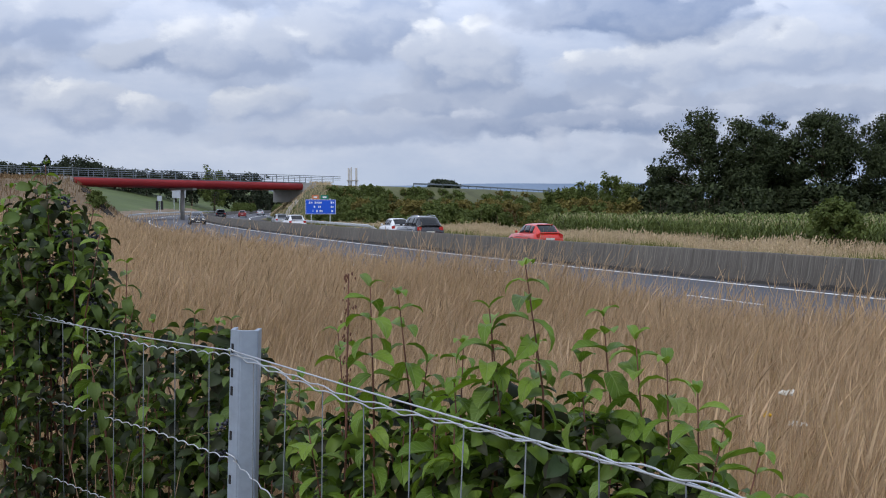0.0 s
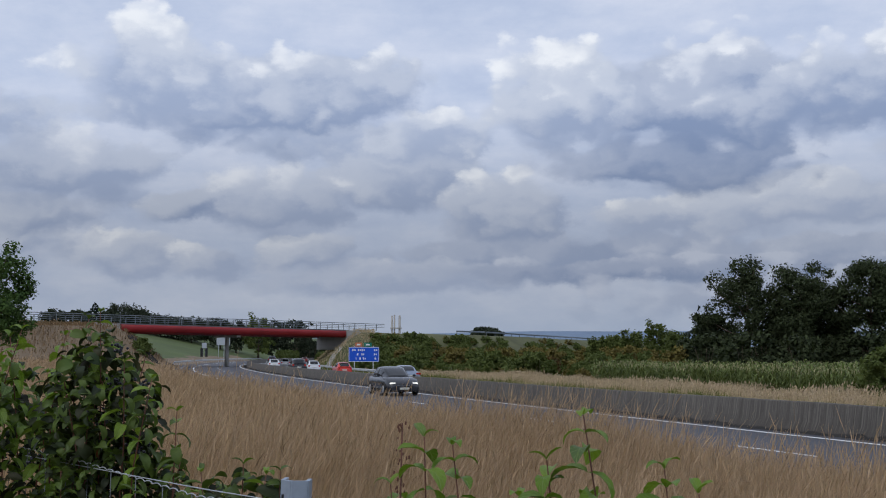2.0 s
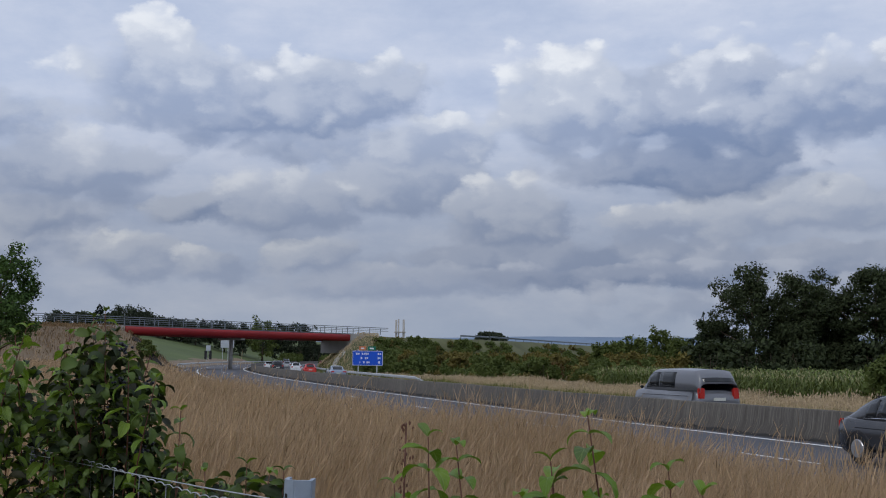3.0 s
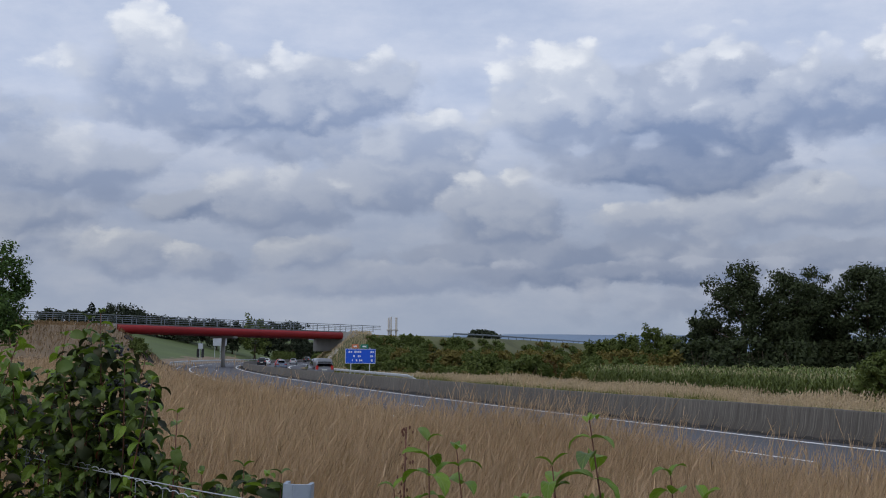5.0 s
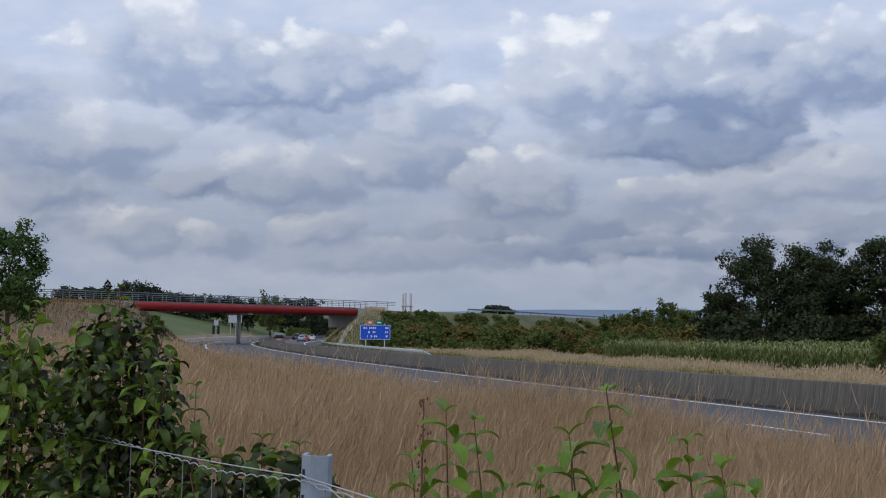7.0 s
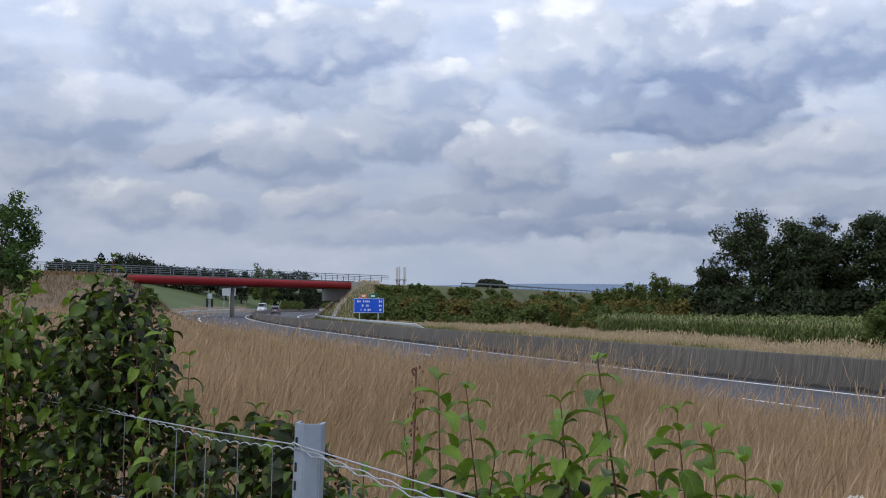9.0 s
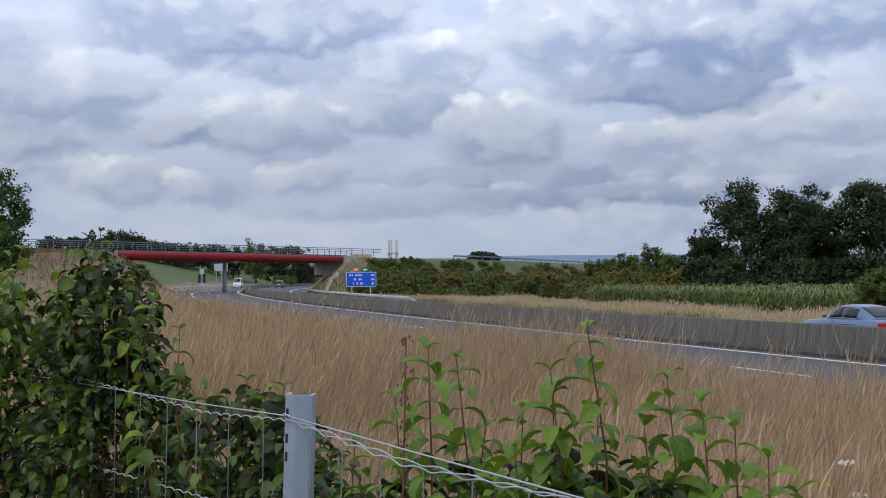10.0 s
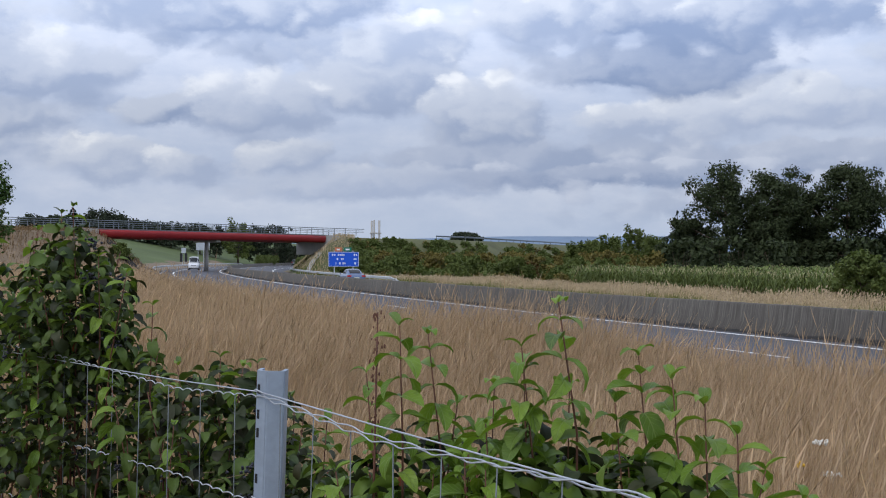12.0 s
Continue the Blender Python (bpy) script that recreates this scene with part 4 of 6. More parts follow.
    for sl, d, kind in ((-0.098, 178, 2), (-0.088, 172, 2), (-0.080, 180, 2), (-0.104, 166, 1), (-0.072, 168, 2), (-0.110, 174, 0)):
        plant(protos[kind], sl, d)
    for i in range(12):
        plant(r.choice(protos[:2]), r.uniform(-0.118, -0.06), r.uniform(150, 182))
    # edge between thicket and maize, with yellowing bushes
    for i in range(26):
        sl = r.uniform(0.085, 0.215)
        d = r.uniform(128, 160)
        plant(r.choice(protos[1:3] + yellow + yellow), sl, d)
    for i in range(34):
        sl = r.uniform(0.185, 0.47)
        d = r.uniform(126, 150)
        plant(dark[0] if r.random() < 0.8 else protos[2], sl, d)
    # dark woodland edge beyond the bridge
    for i in range(20):
        sl = r.uniform(-0.215, -0.095)
        d = r.uniform(385, 440)
        plant(dark[1], sl, d)
    # scrub on the near bank of the bridge
    for x, y, kind in ((-50.6, 164.6, 3), (-49.6, 163.4, 3)):
        spots.append((protos[kind], x, y))
    for kind, x, y in spots:
        z = on_ground(x, y) - 0.1
        copy_thing(kind, pose(x, y, z, 0, 0, r.uniform(0, 360)))
    for p in protos + yellow + dark + low + [russet]:
        for c in list(p.children):
            bpy.data.objects.remove(c)
        bpy.data.objects.remove(p)


def maize():
    """Rows of maize: stalk, arching leaves, tassel."""
    rows_off = np.concatenate([27.0 + 0.75 * np.arange(5), 31.5 + 2.4 * np.arange(22)])
    pts = []
    for i, o in enumerate(rows_off):
        step = 0.30 if i < 5 else 0.8
        s = np.arange(-25, 118, step) + rng.normal(size=len(np.arange(-25, 118, step))) * 0.06
        x, y, _ = road_xy(s, o + rng.normal(size=len(s)) * 0.08)
        pts.append(np.stack([x, y, np.full(len(s), i < 5)], 1))
    pts = np.concatenate(pts)
    pts = pts[pts[:, 0] / pts[:, 1] > 0.092 + 0.02 * rng.random(len(pts))]
    z = ground_z(pts[:, 0], pts[:, 1])
    n = len(pts)
    h = 1.78 + 0.14 * rng.normal(size=n)
    verts, tass = [], []
    base = np.stack([pts[:, 0], pts[:, 1], z], 1)

    def strips(root, direction, length, width, rise, droop, out):
        side = np.stack([-direction[:, 1], direction[:, 0], np.zeros(len(root))], 1) * width[:, None]
        up = np.array([0, 0, 1.0])
        p1 = root + direction * (0.35 * length)[:, None] + up * (rise * length)[:, None]
        p2 = root + direction * (0.75 * length)[:, None] + up * ((rise - droop) * length)[:, None]
        out.append(np.stack([root - side * 0.4, root + side * 0.4, p1 + side, p1 - side], 1).reshape(-1, 3))
        out.append(np.stack([p1 - side, p1 + side, p2 + side * 0.2, p2 - side * 0.2], 1).reshape(-1, 3))

    for j in range(8):
        a = rng.random(n) * 6.283
        d = np.stack([np.cos(a), np.sin(a), np.zeros(n)], 1)
        root = base + np.stack([np.zeros(n), np.zeros(n), h * (0.22 + 0.10 * j)], 1)
        keep = np.ones(n, bool) if j > 3 else pts[:, 2] > 0.5
        strips(root[keep], d[keep], (0.62 + 0.2 * rng.random(n))[keep], (0.045 + 0.02 * rng.random(n))[keep] * np.where(pts[keep, 2] > 0.5, 1.0, 1.8),
               (0.38 + 0.25 * rng.random(n))[keep], (0.1 + 0.5 * rng.random(n))[keep], verts)
    for a in (0.0, 1.57):
        side = np.array([math.cos(a), math.sin(a), 0]) * 0.016
        top = base + np.stack([np.zeros(n), np.zeros(n), h * 0.98], 1)
        verts.append(np.stack([base - side, base + side, top + side, top - side], 1).reshape(-1, 3))
    for j in range(3):
        a = rng.random(n) * 6.283
        d = np.stack([np.cos(a), np.sin(a), np.zeros(n)], 1)
        root = base + np.stack([np.zeros(n), np.zeros(n), h * 0.95], 1)
        strips(root, d, 0.22 + 0.1 * rng.random(n), np.full(n, 0.012), np.full(n, 1.0), np.full(n, -0.1), tass)
    field = thing("maize_field", "field of tall green maize with straw-coloured tassels", "maize", kind="stuff")
    v = np.concatenate(verts)
    part("maize_leaves", raw_mesh("maize_leaves", v, np.arange(len(v)), 4), "corn", field)
    v = np.concatenate(tass)
    part("maize_tassels", raw_mesh("maize_tassels", v, np.arange(len(v)), 4), "tassel", field, "straw-coloured tassels")


tree("tree", "tall broad-leaved tree with an airy dark green crown", 33.4, 146.0, 16.2, 11.5, count=17000, leaf=0.17, seed=1, gaps=0.6)
tree("tree", "tall rounded dark green tree at the wood's edge", 39.4, 143.5, 15.8, 12.5, count=26000, leaf=0.175, seed=2)
tree("tree", "tall wide dark green tree at the wood's edge", 46.8, 139.5, 16.2, 12.0, count=26000, leaf=0.175, seed=3)
tree("tree", "tall dark green tree at the wood's edge", 55.0, 137.0, 14.8, 12.0, count=24000, leaf=0.175, seed=4)
tree("tree", "tall dark green tree at the wood's edge", 62.0, 141.0, 15.5, 13.0, count=18000, leaf=0.19, seed=5)
tree("tree", "dark green tree half hidden in the wood", 43.5, 150.0, 13.0, 10.0, count=18000, leaf=0.20, seed=6)
tree("tree", "dark green tree half hidden in the wood", 30.0, 150.0, 9.0, 8.0, count=11000, leaf=0.19, seed=7)
for i, (sl, d, h, w) in enumerate(((0.150, 168, 8.2, 6.0), (0.128, 172, 6.6, 6.0), (0.112, 176, 6.4, 5.5), (0.098, 178, 5.6, 5.5), (0.168, 160, 7.0, 6.0))):
    tree("small_tree", "small green tree above the hedge", sl * d, d, h, w, crown="hedge", count=4200, leaf=0.20, seed=20 + i)
conifer(30.2, 162.0, 10.0, 4.6, 31)
tree("young_tree", "young dark green tree at the edge of the maize", 21.5, 62.0, 3.6, 3.4, crown="hedge", count=4600, leaf=0.12, seed=41, low=0.05)
tree("poplar", "leafy green tree on the bank beside the overpass", -52.5, 119.0, 13.8, 10.0, crown="crown_left", count=11000, leaf=0.19, seed=51, low=0.06)
for i, (sl, d, top, w, mat) in enumerate(((-0.350, 330, 15.5, 7, "conifer"), (-0.325, 340, 15.5, 13, "crown_far"), (-0.308, 342, 14.0, 11, "crown_far"), (-0.365, 335, 13.0, 9, "crown_far"),
                                          (-0.385, 330, 12.8, 10, "crown_far"), (-0.29, 350, 12.2, 12, "crown_far"), (-0.27, 360, 11.5, 11, "crown_far"),
                                          (-0.250, 365, 11.2, 10, "crown_far"), (-0.202, 345, 12.8, 10, "hedge"), (-0.168, 350, 12.0, 10, "crown_far"), (-0.222, 350, 11.5, 9, "crown_far"),
                                          (-0.335, 350, 13.5, 12, "crown_far"), (-0.278, 355, 12.0, 13, "crown_far"), (-0.262, 350, 11.6, 12, "crown_far"), (-0.236, 352, 11.6, 12, "crown_far"), (-0.185, 352, 11.6, 10, "crown_far"),
                                          (-0.003, 262, 8.4, 6.5, "crown_far"), (0.006, 263, 8.0, 6.0, "crown_far"))):
    x, y = sl * d, d
    base = on_ground(x, y)
    top += 2.2 if sl < -0.1 else 0.0
    if mat == "conifer":
        conifer(x, y, top - base, 6.0, 60 + i, "dark conifer in the distant tree line")
    else:
        tree("distant_tree", "dark distant tree behind the overpass", x, y, top - base, w, crown=mat, count=2600, leaf=0.36, seed=60 + i, low=0.05)
hedges()
maize()

# ---- grass ----


def grass(name, label, pts, height, width, material, lean=0.25, heads=True, wind=(0.42, 0.18)):
    """Bent stalks with seed heads; pts (n,2)."""
    n = len(pts)
    z = ground_z(pts[:, 0], pts[:, 1]) - 0.02
    base = np.stack([pts[:, 0], pts[:, 1], z], 1)
    h = height * (0.72 + 0.28 * rng.random(n)) * (1 + 0.10 * rng.normal(size=n))
    a = rng.random(n) * 6.283
    spread = np.stack([np.cos(a), np.sin(a), np.zeros(n)], 1) * (1.7 * rng.random(n))[:, None]
    push = np.array([wind[0], wind[1], 0.0]) * (0.1 + 0.9 * rng.random(n))[:, None]
    bend = (spread + push) * (lean * h)[:, None]
    f = rng.random(n) * 3.1416
    side = np.stack([np.cos(f), np.sin(f), np.zeros(n)], 1)
    verts = []
    rings = []
    for k, wk in ((0.0, 1.0), (0.62, 0.8), (1.0, 0.3)):
        p = base + bend * (k ** 1.25) + np.stack([np.zeros(n), np.zeros(n), h * k * (1 - 0.06 * k)], 1)
        rings.append((p - side * (width * wk / 2)[:, None], p + side * (width * wk / 2)[:, None]))
    per = [rings[0][0], rings[0][1], rings[1][0], rings[1][1], rings[2][0], rings[2][1]]
    quads = [(0, 1, 3, 2), (2, 3, 5, 4)]
    if heads:
        tip = (rings[2][0] + rings[2][1]) / 2
        low = (rings[1][0] + rings[1][1]) / 2
        axis = tip - low
        end = tip + axis * 0.12 + np.array([0.015, 0.005, -0.01])
        mid = low + axis * 0.82
        hw = (width * (0.9 + 1.7 * rng.random(n)))[:, None]
        per += [low + axis * 0.66, mid - side * hw, end, mid + side * hw]
        quads.append((6, 7, 8, 9))
    m = len(per)
    verts = np.stack(per, 1).reshape(-1, 3)
    idx = (np.arange(n)[:, None, None] * m + np.array(quads)[None]).reshape(-1)
    ob = part(name, raw_mesh(name, verts, idx, 4), material)
    return tagged(ob, label, "grass", kind="stuff")


def scatter(count, s0, s1, o0, o1):
    s = s0 + (s1 - s0) * rng.random(count)
    o = o0 + (o1 - o0) * rng.random(count)
    x, y, _ = road_xy(s, o)
    return np.stack([x, y], 1), s, o


def polar(count, d0, d1, a0, a1):
    d = np.sqrt(d0 ** 2 + (d1 ** 2 - d0 ** 2) * rng.random(count))
    a = a0 + (a1 - a0) * rng.random(count)
    return np.stack([np.sin(a) * d, np.cos(a) * d], 1), d


def near_grass():
    pts, width, height = [], [], []
    for count, d0, d1, w, h in ((34000, 2.9, 7.0, 0.0015, 0.94), (100000, 7.0, 16.0, 0.0019, 1.02), (96000, 16.0, 40.0, 0.0036, 1.0), (40000, 40.0, 90.0, 0.013, 0.98), (18000, 90.0, 175.0, 0.042, 0.90)):
        p, d = polar(count, d0, d1, -0.62, 0.52)
        s, o = to_road(p[:, 0], p[:, 1])
        # behind the fence and short of the hard shoulder, with a ragged edge
        keep = (o < -9.3 - 1.0 * rng.random(count) ** 2) & (o > -46)
        clear = (p[:, 0] * 0.72 + p[:, 1] * 0.69) > 1.75
        keep &= clear
        pts.append(p[keep])
        patch = 0.86 + 0.22 * np.sin(p[keep, 0] * 0.8 + 1.0) * np.sin(p[keep, 1] * 0.55)
        edge = np.clip((-9.2 - o[keep]) / 0.9, 0.7, 1.0) * (1.0 + 0.07 * np.clip((17 + o[keep]) / 5, 0, 1)) * np.where((rng.random(keep.sum()) < 0.14) & (d[keep] > 7), 1.26, 1.0)
        height.append(h * patch * edge)
        width.append(np.full(keep.sum(), w) * (0.7 + 0.6 * rng.random(keep.sum())))
    grass("tall_dry_grass", "tall dry straw-coloured grass gone to seed", np.concatenate(pts), np.concatenate(height), np.concatenate(width), "straw", 0.30)


def far_grass():
    p, s, o = scatter(52000, -22, 100, 15.4, 27.2)
    grass("dry_verge_grass", "dry straw-coloured verge grass before the maize", p, (0.85 + 0.35 * rng.random(len(p))) * (0.8 + 0.3 * np.sin(p[:, 0] * 0.4) * np.sin(p[:, 1] * 0.33)), np.full(len(p), 0.022), "straw_far", 0.2)
    p, s, o = scatter(9000, 95, 200, 13.4, 24.0)
    grass("dry_verge_grass", "dry straw-coloured verge grass by the road sign", p, 0.55 + 0.3 * rng.random(len(p)), np.full(len(p), 0.06), "straw_far", 0.25)
    p, s, o = scatter(24000, -22, 190, 12.5, 16.6)
    grass("green_verge_grass", "short green verge grass beside the carriageway", p, (0.48 + 0.40 * rng.random(len(p))) * (0.8 + 0.5 * np.sin(s * 0.5) * np.sin(s * 0.13)), np.full(len(p), 0.03), "verge", 0.3, heads=False)
    # weeds in the grit at the barrier's foot
    p, s, o = scatter(3600, -20, 120, 0.80, 1.05)
    keep = np.sin(s * 0.9) + np.sin(s * 0.37) > 0.3
    p = p[keep]
    grass("gutter_weeds", "dry weeds at the foot of the barrier", p, 0.10 + 0.10 * rng.random(len(p)), np.full(len(p), 0.02), "straw_far", 0.5, heads=False)
    # bank of the overpass and meadow past the bridge
    d = rng.random(9000)
    k = np.stack([-55.6 - 30 * d + rng.normal(size=9000) * 7, 170 - 29 * d + rng.normal(size=9000) * 7], 1)
    s, o = to_road(k[:, 0], k[:, 1])
    k = k[o < -11.5]
    grass("bank_grass", "dry brown grass on the overpass bank", k, 0.45 + 0.3 * rng.random(len(k)), np.full(len(k), 0.08), "bank", 0.3)


near_grass()
far_grass()

# ---- the fence ----
POST = (-0.412, 2.375)
FENCE_LEFT = (-0.68, 0.733)
FENCE_RIGHT = (0.556, -0.831)
BANK = 0.53


def fence_point(u, z):
    """u metres along the fence from the post: negative to the one side, positive to the other."""
    d = FENCE_LEFT if u < 0 else FENCE_RIGHT
    return Vector((POST[0] + d[0] * abs(u), POST[1] + d[1] * abs(u), z))


def wire_object(name, parent, us, zs, radius, amp=0.0, wave=0.03, label="", phase=0.0, off=0.0):
    """A wire along the fence through heights zs at places us; amp: crimp or twist."""
    n = max(2, int(abs(us[-1] - us[0]) / (wave / 6 if amp else 0.06)))
    u = np.linspace(us[0], us[-1], n)
    z = np.interp(u, us, zs)
    pts = []
    for i in range(n):
        a = 2 * math.pi * u[i] / wave + phase
        p = fence_point(float(u[i]), float(z[i]) + amp * math.sin(a))
        d = FENCE_LEFT if u[i] < 0 else FENCE_RIGHT
        k = amp * math.cos(a) + off
        pts.append((p.x + d[1] * k * (1 if u[i] >= 0 else -1), p.y - d[0] * k * (1 if u[i] >= 0 else -1), p.z))
    bm = bmesh.new()
    tube(bm, pts, [radius] * n, 6)
    return part(name, bm, "wire", parent, label)


def make_fence():
    fence = thing("wire_fence", "galvanised wire mesh fence on a steel post", "fence", at=(0, 0, 0))
    # the folded steel post, leaning a little
    lean = pose(POST[0] - 0.050, POST[1], BANK - 0.3, 0.0, 1.6, 0.0)
    top = 1.905 - BANK + 0.3
    bm = bmesh.new()
    sec = [(-0.029, -0.020), (-0.006, -0.034), (0.030, -0.026), (0.030, 0.022), (0.022, 0.022), (0.022, -0.019), (-0.005, -0.026), (-0.021, -0.015), (-0.021, 0.030), (-0.029, 0.030)]
    low = [bm.verts.new(lean @ Vector((x, y, 0))) for x, y in sec]
    high = [bm.verts.new(lean @ Vector((x, y, top))) for x, y in sec]
    for j in range(len(sec)):
        bm.faces.new((low[j], low[(j + 1) % len(sec)], high[(j + 1) % len(sec)], high[j]))
    bm.faces.new(low[::-1])
    bm.faces.new(high)
    bmesh.ops.bevel(bm, geom=[e for e in bm.edges if abs(e.verts[0].co.z - e.verts[1].co.z) > 0.5], offset=0.0025, segments=2, affect="EDGES")
    post = part("post", bm, "galv", fence, "bluish galvanised folded steel post")
    ang = math.degrees(math.atan2(-0.034 + 0.020, -0.006 + 0.029))
    for z in (0.038, 0.090, 0.128, 0.222, 0.315, 0.410):
        bm = bmesh.new()
        box(bm, 0, 0, 0, 0.0055, 0.002, 0.019, lean @ pose(-0.0232, -0.0238, top - z, 0, 0, ang))
        part("slot", bm, "slot", post, "dark fixing slot")
    bm = bmesh.new()
    for z in (0.042, 0.262):
        tube(bm, [lean @ Vector((-0.034, -0.010, top - z)), lean @ Vector((-0.028, -0.034, top - z + 0.004)), lean @ Vector((-0.014, -0.036, top - z - 0.002)), lean @ Vector((-0.006, -0.040, top - z - 0.012))], [0.0016] * 4, 6)
    part("wire_clip", bm, "wire", post)
    # line wire and the crimped strands of the mesh; both sag towards the middle of a bay
    L = [-4.4, -2.2, -1.1, -0.35, 0.0]
    R = [0.0, 0.5, 1.2, 2.6]
    wire_object("line_wire", fence, L, [1.86, 1.858, 1.858, 1.857, 1.861], 0.0014, label="straight line wire", off=0.036)
    wire_object("line_wire", fence, R, [1.861, 1.853, 1.846, 1.842], 0.0015, label="straight line wire", off=0.036)
    wire_object("mesh_strand", fence, L, [1.90, 1.888, 1.874, 1.838, 1.852], 0.0013, 0.0026, 0.044, off=0.036)
    wire_object("mesh_strand", fence, R, [1.852, 1.826, 1.852, 1.842], 0.0014, 0.0030, 0.10, off=0.036)
    wire_object("mesh_strand", fence, R, [1.856, 1.834, 1.846, 1.836], 0.0014, 0.0022, 0.10, phase=2.0, off=0.034)
    for drop, dl in ((0.225, 0.05), (0.43, 0.08), (0.66, 0.09), (0.92, 0.09)):
        wire_object("mesh_strand", fence, L, [1.9 - drop, 1.888 - drop, 1.874 - drop - 0.01, 1.838 - drop + 0.03, 1.855 - drop], 0.0014, 0.0024, 0.044, off=0.036)
        wire_object("mesh_strand", fence, R, [1.855 - drop, 1.81 - drop - dl, 1.78 - drop - dl, 1.8 - drop], 0.0014, 0.0020, 0.05, off=0.036)
    for u in list(np.arange(-4.3, -0.05, 0.145)) + list(np.arange(0.11, 2.5, 0.148)):
        ztop = float(np.interp(u, L + R[1:], [1.90, 1.888, 1.874, 1.838, 1.853, 1.826, 1.852, 1.842]))
        tilt = 0.05 * math.sin(u * 9.0) + (0.05 if u < 0 else 0.03)
        a, b = fence_point(float(u), ztop), fence_point(float(u - tilt if u > 0.2 else u - 0.3 * tilt), BANK + 0.05)
        d = FENCE_LEFT if u < 0 else FENCE_RIGHT
        sh = Vector((d[1], -d[0], 0)) * 0.036 * (1 if u >= 0 else -1)
        bm = bmesh.new()
        tube(bm, [a + sh, a.lerp(b, 0.3) + sh * 1.1, a.lerp(b, 0.65) + sh * 0.8, b + sh], [0.0012] * 4, 5)
        part("stay_wire", bm, "stay", fence)


# ---- dogwood along the fence ----
LEAF_T = np.array([0.0, 0.10, 0.27, 0.48, 0.69, 0.87, 1.0])
LEAF_W = np.array([0.0, 0.125, 0.215, 0.245, 0.205, 0.105, 0.0])


def leaf_verts(bend=1.2, fold=0.30, wav=0.0, rise=0.35):
    """A pointed oval leaf along +y, length 1, folded on its midrib, that rises a little and then arches down to its tip."""
    ys, zs = [0.0], [0.0]
    for t0, t1 in zip(LEAF_T, LEAF_T[1:]):
        a = rise - bend * ((t0 + t1) / 2) ** 0.9
        ys.append(ys[-1] + (t1 - t0) * math.cos(a))
        zs.append(zs[-1] + (t1 - t0) * math.sin(a))
    v = [(0, 0, 0)]
    n = len(LEAF_T) - 2
    for t, w, y, z in list(zip(LEAF_T, LEAF_W, ys, zs))[1:-1]:
        a = rise - bend * t ** 0.9
        for k in (-1, -0.5, 0, 0.5, 1):
            up = fold * w * abs(k) ** 1.3 + wav * math.sin(t * 9 + k)
            v.append((w * k, y - up * math.sin(a), z + up * math.cos(a)))
    v.append((0, ys[-1], zs[-1]))
    f = []
    last = 1 + n * 5
    for k in range(4):
        f.append((0, 1 + k, 2 + k))
        f.append((last - 5 + k, last, last - 4 + k))
    for r in range(n - 1):
        for k in range(4):
            a = 1 + r * 5 + k
            f += [(a, a + 5, a + 6), (a, a + 6, a + 1)]
    return np.array(v), np.array(f)


LEAF_SHAPES = [leaf_verts(1.45, 0.36), leaf_verts(1.85, 0.30), leaf_verts(2.25, 0.26), leaf_verts(1.10, 0.42, 0.015)]


def leaf_material():
    """Fresh dogwood leaf: pale curved veins, lighter underside patches."""
    m = bpy.data.materials.new("veined_dogwood_leaf")
    m.use_nodes = True
    n = Nodes(m.node_tree)
    co = n.add("ShaderNodeTexCoord").outputs["Object"]
    sep = n.add("ShaderNodeSeparateXYZ")
    n.put(sep, 0, co)
    ax = n.math("ABSOLUTE", sep.outputs[0])
    # side veins sweep forward from the midrib
    ph = n.math("SUBTRACT", sep.outputs[1], n.math("MULTIPLY", n.math("POWER", ax, 0.8), 0.9))
    vein = n.smooth(n.math("SINE", n.math("MULTIPLY", ph, 46.0)), 0.72, 1.0)
    rib = n.smooth(ax, 0.022, 0.004)
    marks = n.math("MAXIMUM", n.math("MULTIPLY", vein, 0.45), rib)
    rnd = n.add("ShaderNodeObjectInfo").outputs["Random"]
    tone = n.ramp(rnd, [(0.0, (0.105, 0.185, 0.022)), (0.5, (0.165, 0.275, 0.028)), (0.85, (0.225, 0.335, 0.045)), (1.0, (0.10, 0.16, 0.05))])
    blot = n.noise(co, 5.0, 4.0).outputs[0]
    tone = n.mix(n.smooth(blot, 0.5, 0.75, 0.0, 0.35), tone, (0.07, 0.125, 0.018))
    col = n.mix(n.math("MULTIPLY", marks, 0.55), tone, (0.28, 0.38, 0.12))
    p = n.add("ShaderNodeBsdfPrincipled")
    n.put(p, "Base Color", col)
    n.put(p, "Roughness", 0.48)
    n.put(p, "Specular IOR Level", 0.35)
    bp = n.add("ShaderNodeBump")
    n.put(bp, "Strength", 0.5)
    n.put(bp, "Distance", 0.03)
    n.put(bp, "Height", n.math("SUBTRACT", 1.0, marks))
    n.put(p, "Normal", bp.outputs[0])
    t = n.add("ShaderNodeBsdfTranslucent")
    n.put(t, 0, n.mix(1.0, col, (1.0, 1.0, 0.5), "MULTIPLY"))
    mx = n.add("ShaderNodeMixShader")
    n.put(mx, 0, 0.32)
    n.tree.links.new(p.outputs[0], mx.inputs[1])
    n.tree.links.new(t.outputs[0], mx.inputs[2])
    n.tree.links.new(mx.outputs[0], n.add("ShaderNodeOutputMaterial").inputs[0])
    return m


